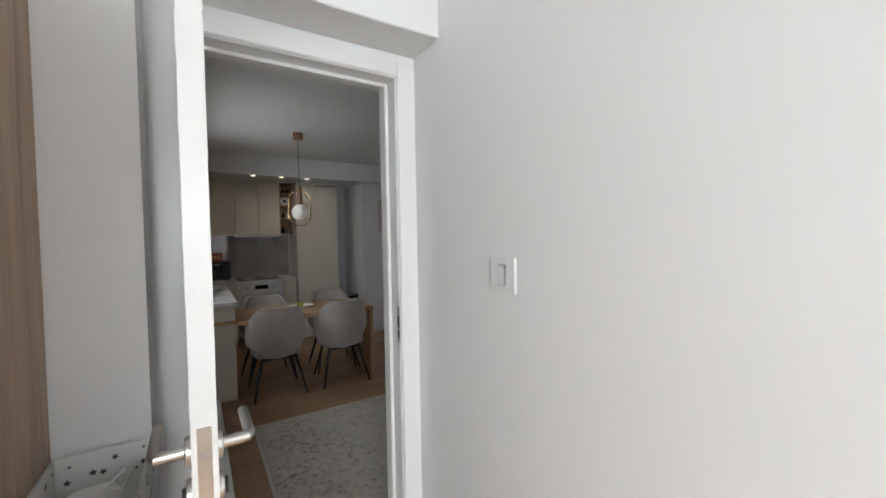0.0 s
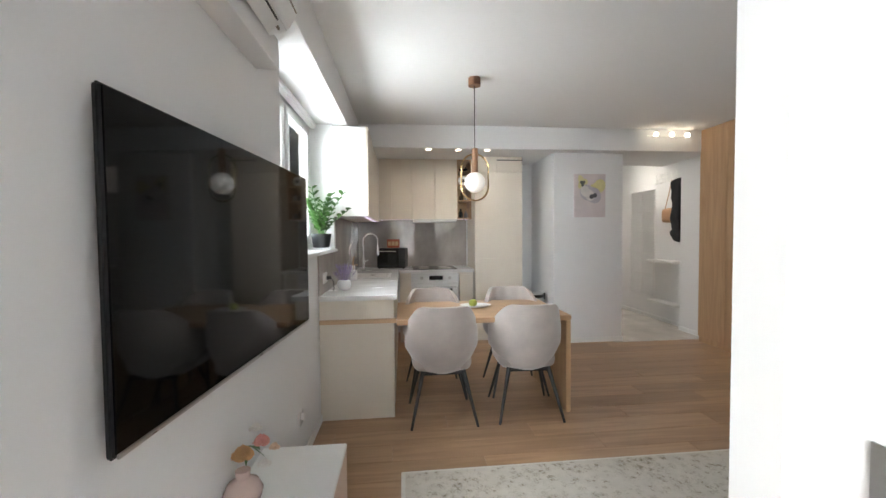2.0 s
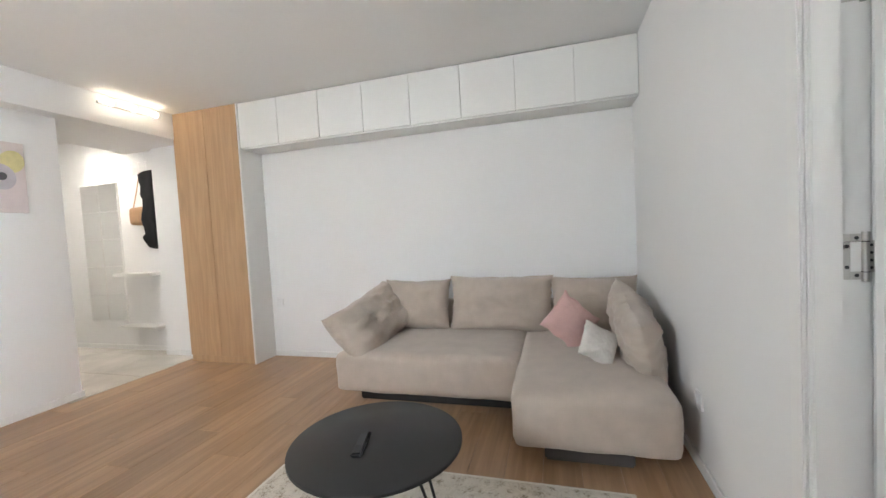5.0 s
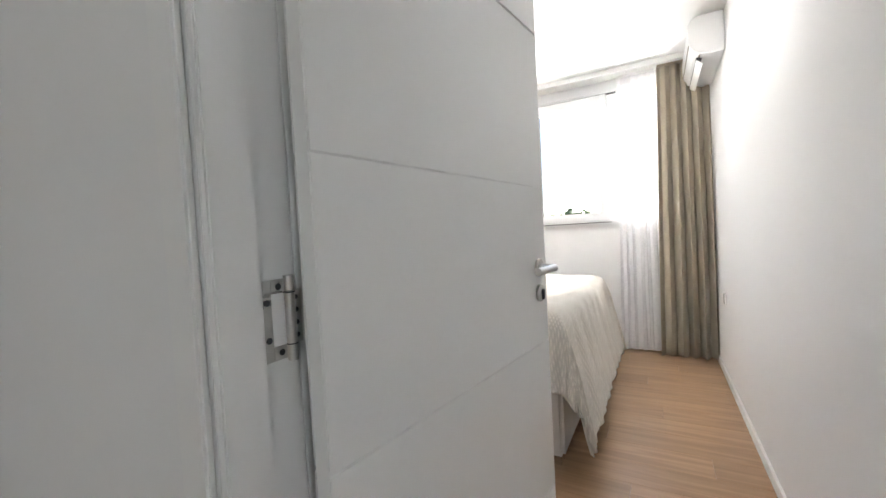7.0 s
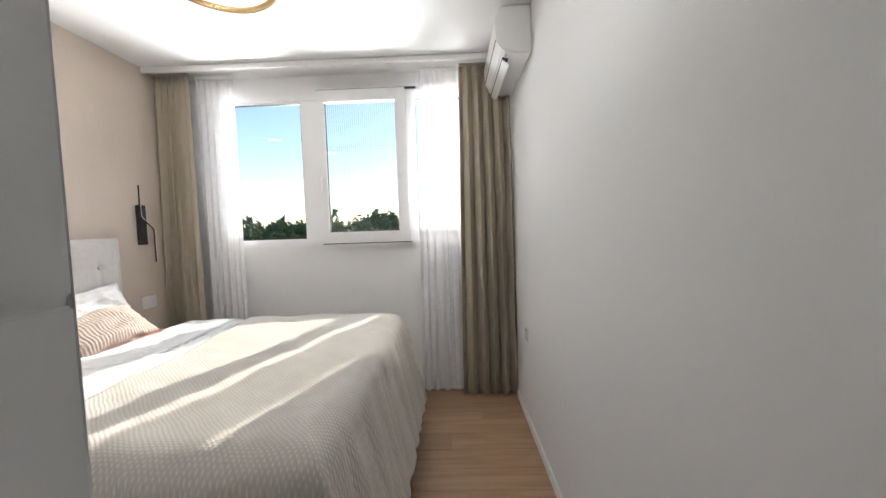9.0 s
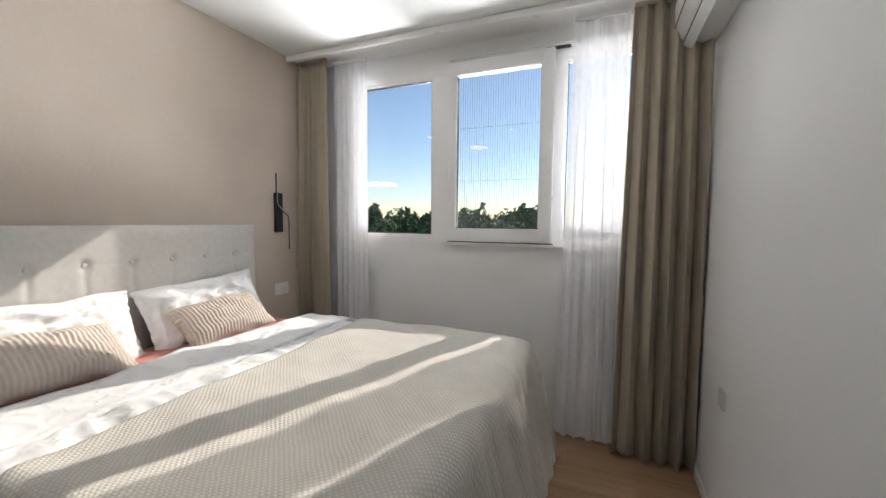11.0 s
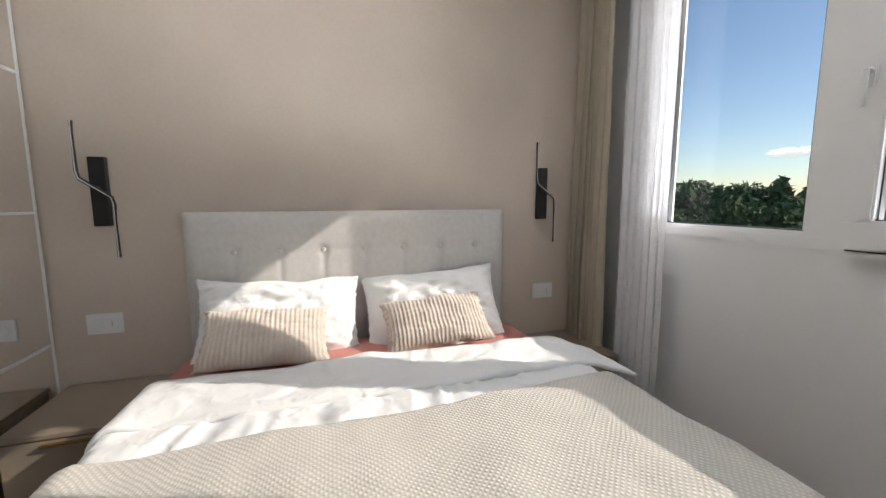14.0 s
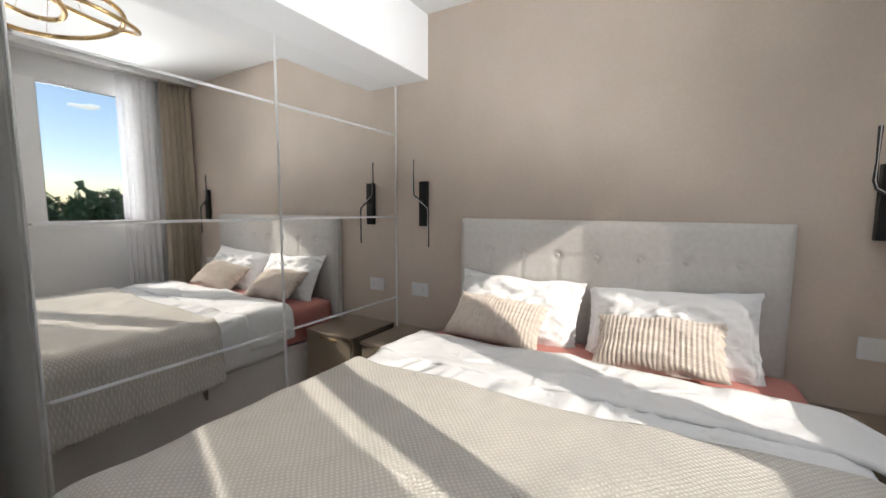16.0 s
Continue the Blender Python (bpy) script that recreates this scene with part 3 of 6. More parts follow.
# ---- rug and coffee table ----
def rug_mat():
    m = surf("faded_persian_rug", (0.60, 0.56, 0.49), 0.95, var=0.10, scale=12, bump=0.35, bscale=300)
    N, L = m.node_tree.nodes, m.node_tree.links
    hs = next(n for n in N if n.type == "HUE_SAT")
    pos = next(n for n in N if n.type == "NEW_GEOMETRY").outputs["Position"]
    v = N.new("ShaderNodeTexVoronoi")
    v.feature, v.inputs["Scale"].default_value = "SMOOTH_F1", 24
    n = N.new("ShaderNodeTexNoise")
    n.inputs["Scale"].default_value, n.inputs["Detail"].default_value, n.inputs["Distortion"].default_value = 42, 7, 2.2
    n3 = N.new("ShaderNodeTexNoise")
    n3.inputs["Scale"].default_value, n3.inputs["Detail"].default_value = 2.2, 3
    for x in (v, n, n3):
        L.new(pos, x.inputs["Vector"])
    a = N.new("ShaderNodeMath")
    a.operation = "MULTIPLY_ADD"
    a.inputs[1].default_value = 0.55
    L.new(v.outputs["Distance"], a.inputs[0])
    L.new(n.outputs["Fac"], a.inputs[2])
    b = N.new("ShaderNodeMath")
    b.operation = "MULTIPLY_ADD"
    b.inputs[1].default_value = 0.5
    L.new(n3.outputs["Fac"], b.inputs[0])
    L.new(a.outputs[0], b.inputs[2])
    r = N.new("ShaderNodeValToRGB")
    e = r.color_ramp.elements
    e[0].position, e[0].color = 0.70, (0.25, 0.21, 0.165, 1)
    e[1].position, e[1].color = 1.0, (0.58, 0.54, 0.475, 1)
    k = e.new(0.83)
    k.color = (0.46, 0.42, 0.35, 1)
    L.new(b.outputs[0], r.inputs[0])
    L.new(r.outputs[0], hs.inputs["Color"])
    return m


rug = thing("rug", "pale faded persian-pattern rug on the oak floor", "rug")
part("woven_field", box(0.47, 2.82, 2.06, 3.85, 0.004, 0.013, 0.004), rug_mat(), rug)
part("hem", box(0.45, 2.84, 2.04, 3.87, 0.0005, 0.009, 0.003), surf("rug_hem", (0.66, 0.63, 0.57), 0.95, var=0.1, scale=60, bump=0.3), rug)

ct = thing("coffee_table", "round matt black coffee table on thin legs", "coffee table", (2.335, 3.075, 0.013))
part("tabletop", lathe([(0.339, 0.415), (0.345, 0.419), (0.345, 0.431), (0.339, 0.435)], 72), M_MATTBLACK, ct)
for k in range(3):
    a = k * 2.094 + 0.5
    c, s = math.cos(a), math.sin(a)
    part("leg", sweep([(c * 0.16 - s * 0.05, s * 0.16 + c * 0.05, 0.416), (c * 0.28 - s * 0.012, s * 0.28 + c * 0.012, 0.006), (c * 0.28 + s * 0.012, s * 0.28 - c * 0.012, 0.006), (c * 0.16 + s * 0.05, s * 0.16 - c * 0.05, 0.416)], 0.006, 8), M_BLACK, ct)
rem = thing("remote_control", "black remote control on the coffee table", "remote", (2.27, 3.11, 0.448), 14)
part("body", box(-0.085, 0.085, -0.021, 0.021, 0, 0.018, 0.006), M_BLACK, rem)
part("button_pad", box(-0.03, 0.06, -0.014, 0.014, 0.0175, 0.0195, 0.001), M_POT, rem)

# ---- sofa ----
sofa = thing("corner_sofa", "greige suede corner sofa with loose back cushions", "sofa")
part("plinth", box(3.62, 4.45, 1.85, 3.85, 0, 0.11, 0.01), M_BLACK, sofa)
part("chaise_plinth", box(3.05, 3.6, 2.0, 2.45, 0, 0.11, 0.01), surf("dark_plinth", (0.10, 0.09, 0.085), 0.6), sofa)
part("seat", moved(soft_box(1.02, 1.35, 0.295, 0.05, 0.02, 0.006, 1, 18), pose(3.95, 3.285, 0.2675)), M_SUEDE, sofa, smooth=80)
part("chaise", moved(soft_box(1.58, 0.80, 0.295, 0.05, 0.02, 0.008, 2, 20), pose(3.705, 2.205, 0.2675)), M_SUEDE, sofa, smooth=80)
part("back", moved(soft_box(0.16, 2.10, 0.42, 0.05, 0, 0.004, 3), pose(4.43, 2.86, 0.42)), M_SUEDE, sofa, smooth=80)
for (y, w, hh, tilt, s) in ((2.07, 0.66, 0.46, 14, 1), (2.81, 0.88, 0.48, 15, 2), (3.56, 0.62, 0.46, 14, 3)):
    part("back_cushion", moved(pillow(w, hh, 0.24, s * 7, power=3.2, nu=40, nv=28), Matrix.Translation((4.21, y, 0.39 + hh / 2)) @ pose(0, 0, 0, 0, 0, -90) @ pose(0, 0, 0, -tilt)), M_SUEDE, sofa, smooth=80)
part("arm_cushion", moved(pillow(0.90, 0.47, 0.27, 31, power=4.5, wrinkle=0.016), Matrix.Translation((3.85, 3.82, 0.565)) @ pose(0, 0, 0, -36, -11, -6)), M_SUEDE, sofa, smooth=80)
part("arm_cushion", moved(pillow(0.84, 0.50, 0.23, 37, power=3.6, wrinkle=0.026), Matrix.Translation((3.63, 1.88, 0.545)) @ pose(0, 0, 0, 13, 10, 180)), M_SUEDE, sofa, smooth=80)
c = solo("throw_pillow", moved(pillow(0.31, 0.31, 0.11, 3, wrinkle=0.004), Matrix.Translation((3.76, 2.27, 0.59)) @ pose(0, 0, 0, 0, 0, -84) @ pose(0, 0, 0, -24, 43, 0)), M_BLUSH, "square blush-pink pillow leaning on the sofa", "pillow", group="sofa pillows", smooth=80)
c = solo("throw_pillow", moved(pillow(0.23, 0.23, 0.09, 13, wrinkle=0.004), Matrix.Translation((3.43, 2.12, 0.53)) @ pose(0, 0, 0, 0, 0, -76) @ pose(0, 0, 0, -32, 30, 0)), M_LINEN, "small off-white pillow on the chaise", "pillow", group="sofa pillows", smooth=80)
plate_thing("wall_socket", "white wall socket beside the oak closet", "socket", (XR, 5.26, 0.585), -90, 0.085, 0.085, "blank", "sockets")
plate_thing("wall_socket", "white wall socket low behind the sofa", "socket", (3.1, D2[3], 0.36), 180, 0.085, 0.085, "blank", "sockets")

# ---- oak closet and bridging cabinets ----
cl = thing("closet", "tall oak-front closet with a white side", "closet")
part("carcass", box(4.235, XR - 0.002, 5.383, 6.215, 0, 2.665, 0.002), M_CABW, cl)
for k in range(2):
    part("door", box(4.213, 4.233, 5.384 + k * 0.416, 5.796 + k * 0.416, 0.075, 2.665, 0.002), M_OAK, cl, "oak veneer door")
part("plinth", box(4.225, 4.236, 5.384, 6.21, 0, 0.07, 0.002), M_OAK, cl, "oak plinth")
part("side_panel", box(4.212, XR - 0.003, 5.362, 5.381, 0, 2.665, 0.002), M_CABW, cl)
CW = (5.36 - D2[3] - 0.01) / 8
for k in range(8):
    y0 = D2[3] + 0.004 + k * CW
    c = thing("wall_cabinet", "white handleless wall cabinet under the ceiling", "cabinet", (0, y0, 0), 0, "row of wall cabinets")
    part("carcass", box(4.236, XR - 0.002, 0.0, CW - 0.001, 2.225, 2.657, 0.001), M_CABW, c)
    part("door", box(4.213, 4.234, 0.0015, CW - 0.0025, 2.215, 2.659, 0.002), M_CABW, c)
structure("cabinet_light_rail", box(4.24, XR - 0.01, D2[3] + 0.01, 5.35, 2.204, 2.224), M_CABW, "white underside panel of the cabinet row", "panel")

# ---- kitchen ----
def base_unit(x0, x1, y0, y1, face, n_doors, z0=0.10, z1=0.90, label="cream handleless base cabinet"):
    """A floor unit; face '+x' or '-y' says where its doors look."""
    t = thing("base_cabinet", label, "cabinet", group="kitchen base cabinets")
    part("carcass", box(x0, x1, y0, y1, z0, z1, 0.001), M_CAB, t)
    part("kickboard", box(x0 + 0.0, x1 - (0.06 if face == "+x" else 0), y0 + (0.05 if face == "-y" else 0), y1, 0, z0 - 0.002), M_CAB, t)
    for k in range(n_doors):
        if face == "+x":
            w = (y1 - y0) / n_doors
            part("door", box(x1 + 0.001, x1 + 0.019, y0 + k * w + 0.0015, y0 + (k + 1) * w - 0.0015, z0, z1 - 0.025, 0.0015), M_CAB, t)
        else:
            w = (x1 - x0) / n_doors
            part("door", box(x0 + k * w + 0.0015, x0 + (k + 1) * w - 0.0015, y0 - 0.019, y0 - 0.001, z0, z1 - 0.025, 0.0015), M_CAB, t)
    return t


for k in range(3):
    base_unit(XL + 0.002, 0.385, 4.60 + k * 0.66, 4.60 + (k + 1) * 0.66 - 0.002, "+x", 1)
end = thing("end_panel", "cream end panel of the kitchen counter with an oak band", "panel")
part("lower_panel", box(XL + 0.004, 0.40, 4.572, 4.597, 0.004, 0.725, 0.002), M_CAB, end)
part("upper_panel", box(XL + 0.004, 0.40, 4.572, 4.597, 0.762, 0.90, 0.002), M_CAB, end)
part("oak_band", box(XL + 0.003, 0.42, 4.566, 4.597, 0.727, 0.760, 0.002), M_OAKX, end, "oak band level with the tabletop")
base_unit(1.20, 1.38, 6.622, YK - 0.002, "-y", 1)
base_unit(0.43, 0.575, 6.622, YK - 0.002, "-y", 1)
wt = thing("worktop", "pale marble-look worktop along two walls", "worktop")
part("long_run", box(XL + 0.002, 0.425, 4.555, YK - 0.004, 0.903, 0.940, 0.004), M_MARBLE, wt)
part("short_run", box(0.4255, 1.388, 6.585, YK - 0.004, 0.903, 0.940, 0.004), M_MARBLE, wt)
structure("backsplash_side", box(XL + 0.001, XL + 0.012, 4.56, 5.29, 0.941, WIN_L[2] - 0.008), M_SPLASH, "glossy grey marble-look splashback", "splashback")
structure("backsplash_corner", box(XL + 0.001, XL + 0.012, 5.291, YK - 0.013, 0.941, 1.563), M_SPLASH, "glossy grey marble-look splashback", "splashback")
structure("backsplash_back", box(XL + 0.013, 1.388, YK - 0.012, YK - 0.001, 0.941, 1.60), M_SPLASH, "glossy grey marble-look splashback", "splashback")

for k in range(3):
    t = thing("upper_cabinet", "cream handleless upper cabinet beside the window", "cabinet", group="kitchen upper cabinets")
    y0, y1 = 5.287 + k * 0.525, 5.287 + (k + 1) * 0.525 - 0.002
    part("carcass", box(XL + 0.002, 0.148, y0, y1, 1.566, 2.383, 0.001), M_CABW if k == 0 else M_CAB, t)
    part("door", box(0.149, 0.167, y0 + 0.001, y1 - 0.001, 1.566, 2.345 if k else 2.383, 0.0015), M_CAB, t)
for k, (x0, x1) in enumerate(((0.17, 0.335), (0.337, 0.605), (0.607, 0.91), (0.912, 1.212))):
    t = thing("upper_cabinet", "cream handleless upper cabinet over the worktop", "cabinet", group="kitchen upper cabinets")
    part("carcass", box(x0, x1, 6.87, YK - 0.014, 1.6, 2.396, 0.001), M_CAB, t)
    part("door", box(x0 + 0.001, x1 - 0.001, 6.85, 6.868, 1.6, 2.396, 0.0015), M_CAB, t)
hood = thing("cooker_hood", "slim steel cooker hood under the cabinets", "cooker hood")
part("body", box(0.6118, 1.2037, 6.86, YK - 0.014, 1.567, 1.598, 0.003), M_METAL, hood)
part("front_strip", box(0.6118, 1.2037, 6.84, 6.859, 1.575, 1.598, 0.003), M_METAL, hood)
sh = thing("open_shelf", "narrow oak shelf unit holding bottles and plates", "shelf")
part("back_panel", box(1.2113, 1.4021, YK - 0.03, YK - 0.014, 1.6, 2.396), M_OAKX, sh)
for x in (1.214, 1.390):
    part("side_board", box(x, x + 0.014, 6.85, YK - 0.031, 1.6, 2.396, 0.001), M_OAKX, sh)
for z in (1.60, 1.84, 2.04, 2.23, 2.382):
    part("shelf_board", box(1.2244, 1.389, 6.855, YK - 0.031, z, z + 0.014, 0.001), M_OAKX, sh)
for i, (x, z, r, h, col) in enumerate(((1.21, 1.615, 0.03, 0.12, (0.02, 0.02, 0.02)), (1.28, 1.615, 0.025, 0.09, (0.3, 0.3, 0.28)), (1.22, 1.845, 0.028, 0.11, (0.1, 0.08, 0.06)), (1.28, 1.845, 0.022, 0.10, (0.5, 0.5, 0.48)), (1.22, 2.214, 0.03, 0.09, (0.12, 0.03, 0.02)), (1.28, 2.214, 0.03, 0.08, (0.05, 0.05, 0.05)))):
    solo("bottle", lathe([(r * 0.9, 0), (r, 0.008), (r, h * 0.6), (r * 0.4, h * 0.78), (r * 0.4, h), (r * 0.3, h)], 16, (x + 0.062, 6.95, z + (0.02 if z > 2 else 0.005))), surf("bottle_glass", col, 0.15, var=0.05, bump=0), "small bottle on the oak shelf", "bottle", group="bottles on the shelf")
dp = thing("decorative_plate", "round white plate standing on the oak shelf", "plate", (1.309, 6.97, 2.125))
part("plate", moved(lathe([(0.03, 0), (0.062, 0.006), (0.066, 0.009), (0.06, 0.011), (0.03, 0.006)], 28), pose(0, 0, 0.0, 82, 0, 0)), M_PLASTIC, dp)
part("dark_centre", moved(lathe([(0.001, 0.008), (0.025, 0.0082), (0.025, 0.009), (0.001, 0.0092)], 20), pose(0, 0, 0.0, 82, 0, 0)), M_BLACK, dp)

oven = thing("built_in_oven", "white and steel built-in oven with a towel", "oven")
part("body", box(0.5769, 1.1917, 6.625, YK - 0.002, 0.12, 0.9, 0.002), M_CABW, oven)
part("control_panel", box(0.5791, 1.1895, 6.6, 6.624, 0.78, 0.89, 0.003), surf("oven_white", (0.78, 0.78, 0.77), 0.25, var=0.01), oven)
part("display", box(0.808, 0.9824, 6.597, 6.601, 0.81, 0.865, 0.001), M_GLASSBLACK, oven)
for x in (0.71, 1.07):
    part("dial", cyl((x, 6.601, 0.835), (x, 6.578, 0.835), 0.022, 0.019, 22), M_METAL, oven)
part("oven_door", box(0.5791, 1.1895, 6.598, 6.624, 0.16, 0.77, 0.004), surf("oven_white_door", (0.78, 0.78, 0.77), 0.25, var=0.01), oven)
part("window", box(0.6663, 1.1023, 6.5955, 6.599, 0.28, 0.695, 0.001), M_GLASSBLACK, oven)
part("handle", sweep([(0.63, 6.60, 0.722), (0.63, 6.565, 0.722), (1.15, 6.565, 0.722), (1.15, 6.60, 0.722)], 0.009, 10), M_METAL, oven)
tw = solo("tea_towel", box(0.8189, 0.9497, 6.548, 6.555, 0.42, 0.683, 0.003), M_KNIT, "cream tea towel hanging on the oven handle", "towel")
hob = thing("hob", "black glass hob set in the worktop", "hob")
part("glass_plate", box(0.6009, 1.1786, 6.65, 7.12, 0.9405, 0.947, 0.002), M_GLASSBLACK, hob)
for x, y, r in ((0.75, 6.77, 0.07), (1.03, 6.77, 0.09), (0.75, 7.0, 0.09), (1.03, 7.0, 0.07)):
    part("cooking_zone", lathe([(r - 0.002, 0), (r, 0), (r, 0.0005), (r - 0.002, 0.0005)], 36, (x, y, 0.9472)), M_TAUPE, hob)
tall = thing("fridge_cabinet", "tall cream cabinet hiding the fridge", "cabinet")
part("carcass", box(1.4053, 2.0375, 6.625, YK - 0.002, 0.0, 2.395, 0.001), M_CAB, tall)
part("lower_door", box(1.4097, 2.0332, 6.603, 6.623, 0.1, 1.075, 0.002), M_CAB, tall)
part("upper_door", box(1.4097, 2.0332, 6.603, 6.623, 1.081, 2.185, 0.002), M_CAB, tall)
part("top_door", box(1.4097, 1.6909, 6.603, 6.623, 2.192, 2.38, 0.002), M_CAB, tall)
part("top_door", box(1.6974, 2.0332, 6.603, 6.623, 2.192, 2.29, 0.002), M_CAB, tall)
# solid black strip gives this gap its shadow
part("shadow_gap", box(1.6974, 2.0332, 6.605, 6.615, 2.343, 2.354), M_BLACK, tall)

sink = thing("sink", "pale undermounted sink basin in the worktop", "sink")
part("rim", box(-0.06, 0.34, 5.75, 6.25, 0.9405, 0.945, 0.002), M_PLASTIC, sink)
# flat plate, no hollow: the basin's inner shade is put into its colour
part("basin", box(-0.03, 0.31, 5.78, 6.22, 0.9453, 0.9465, 0.0005), surf("basin_shade", (0.60, 0.58, 0.55), 0.35, var=0.05), sink)
part("drain", cyl((0.14, 6.0, 0.9466), (0.14, 6.0, 0.9485), 0.03), M_CHROME, sink)
fa = thing("kitchen_tap", "tall chrome spring-neck kitchen tap by the sink", "tap", (-0.02, 6.62, 0.941))
part("base", lathe([(0.026, 0), (0.026, 0.02), (0.016, 0.03), (0.016, 0.16)], 20), M_CHROME, fa)
arc = [(0, 0, 0.15), (0, 0, 0.38)] + [(0.09 - 0.09 * math.cos(a), 0, 0.38 + 0.09 * math.sin(a)) for a in [k * math.pi / 12 for k in range(1, 13)]] + [(0.18, 0, 0.30)]
part("neck", sweep(arc, 0.010, 12), M_CHROME, fa)
part("spray_head", cyl((0.18, 0, 0.31), (0.18, 0, 0.20), 0.014, 0.018), M_CHROME, fa)
part("lever", cyl((0.015, 0, 0.12), (0.06, -0.06, 0.14), 0.006, 0.005, 10), M_CHROME, fa)
mic = thing("microwave", "black glass-front mini oven on the worktop", "microwave", (0.335, 6.97, 0.941), -8)
part("body", box(-0.19, 0.19, -0.13, 0.13, 0.012, 0.275, 0.008), M_BLACK, mic)
part("glass_door", box(-0.18, 0.10, -0.136, -0.131, 0.03, 0.26, 0.002), M_GLASSBLACK, mic)
part("control_strip", box(0.105, 0.182, -0.136, -0.131, 0.03, 0.26, 0.002), M_POT, mic)
part("handle", sweep([(-0.15, -0.135, 0.235), (-0.15, -0.155, 0.235), (0.07, -0.155, 0.235), (0.07, -0.135, 0.235)], 0.005, 8), M_CHROME, mic)
for x in (-0.16, 0.16):
    for y in (-0.1, 0.1):
        part("foot", cyl((x, y, 0), (x, y, 0.013), 0.012, seg=10), M_BLACK, mic)
rb = thing("spice_box", "small red printed tin standing on the mini oven", "tin", (0.345, 7.04, 1.217), -8)
part("tin", box(-0.085, 0.085, -0.02, 0.02, 0, 0.115, 0.003), surf("red_tin", (0.42, 0.10, 0.05), 0.4, var=0.2, scale=60), rb)
for k in range(3):
    part("printed_field", box(-0.07 + k * 0.05, -0.03 + k * 0.05, -0.0215, -0.0205, 0.03, 0.085), surf("print_cream", (0.62, 0.42, 0.25), 0.5, var=0.1), rb)
soap = thing("soap_dispenser", "white soap dispenser with a wooden pump", "dispenser", (-0.02, 5.62, 0.941))
part("bottle", lathe([(0.03, 0), (0.033, 0.006), (0.033, 0.09), (0.012, 0.10), (0.012, 0.11)], 22), M_PLASTIC, soap)
part("pump", sweep([(0, 0, 0.11), (0, 0, 0.15), (0.04, 0, 0.152)], 0.005, 8), M_OAKX, soap)
jar = thing("utensil_jar", "tall white jar beside the tap", "jar", (-0.05, 5.76, 0.946))
part("jar", lathe([(0.025, 0), (0.028, 0.01), (0.028, 0.13), (0.024, 0.13)], 20), M_PLASTIC, jar)
part("brush", cyl((0, 0, 0.12), (0.015, 0.01, 0.22), 0.008, 0.006, 10), M_OAKX, jar)
lav = thing("lavender_pot", "white pot of purple lavender on the worktop", "plant", (-0.01, 4.90, 0.941))
part("pot", lathe([(0.03, 0), (0.05, 0.015), (0.058, 0.045), (0.05, 0.075), (0.043, 0.082), (0.038, 0.08)], 28), M_PLASTIC, lav)
bm, rnd = bmesh.new(), random.Random(4)
for k in range(60):
    a, r = rnd.uniform(0, 6.28), rnd.uniform(0.005, 0.032)
    p0 = Vector((r * math.cos(a), r * math.sin(a), 0.07))
    p1 = p0 * 1.0 + Vector((math.cos(a) * r * 1.4 + rnd.uniform(-.01, .01), math.sin(a) * r * 1.4, rnd.uniform(0.05, 0.12)))
    add_cyl(bm, p0, p1, 0.0012, 0.001, 5)
    add_cyl(bm, p1, p1 + (p1 - p0).normalized() * 0.035, 0.004, 0.0015, 6)
part("flower_stems", bm, surf("lavender", (0.30, 0.24, 0.40), 0.8, var=0.25, scale=60), lav)
sockp = plate_thing("wall_socket", "white double socket on the splashback", "socket", (XL + 0.012, 4.75, 1.06), 90, 0.13, 0.085, "duo", "sockets")
plug = thing("power_plug", "black plug with its cable by the worktop socket", "plug", (XL + 0.022, 4.79, 1.055))
part("plug_body", cyl((0, 0, 0), (0.035, 0, 0), 0.016, 0.012), M_BLACK, plug)
part("cable", sweep([(0.03, 0, 0), (0.05, 0.01, -0.03), (0.05, 0.03, -0.09), (0.03, 0.10, -0.125)], 0.003, 8), M_BLACK, plug)

led = thing("led_string", "string of tiny lit lights under the upper cabinets", "light string")
part("wire", box(XL + 0.02, 1.38, 6.905, 6.909, 1.5955, 1.5985), M_PLASTIC, led)
part("side_wire", box(0.120, 0.124, 5.30, 6.86, 1.5615, 1.5645), M_PLASTIC, led)
M_LED = glow("led_glow", (0.85, 0.72, 1.0), 1.5)
for k in range(22):
    part("bulb", box(0.20 + k * 0.054, 0.206 + k * 0.054, 6.896, 6.904, 1.590, 1.596), M_LED, led)
for k in range(20):
    part("bulb", box(0.126, 0.132, 5.32 + k * 0.075, 5.326 + k * 0.075, 1.556, 1.562), M_LED, led)

# plant on the sill
pl = thing("potted_plant", "bushy green plant in an anthracite pot on the sill", "plant", (-0.225, 5.09, WIN_L[2] + 0.021))
tray = solo("plant_tray", box(-0.33, -0.125, 4.99, 5.19, WIN_L[2] + 0.0205, WIN_L[2] + 0.036, 0.006), M_PLASTIC, "white tray under the plant pot", "tray")
pl.location.z += 0.0155
part("pot", lathe([(0.06, 0), (0.068, 0.01), (0.085, 0.11), (0.085, 0.12), (0.078, 0.12), (0.074, 0.09)], 32), M_POT, pl)
part("soil", lathe([(0.001, 0.092), (0.074, 0.092), (0.074, 0.096), (0.001, 0.098)], 24), M_JOINT, pl)
rnd = random.Random(8)
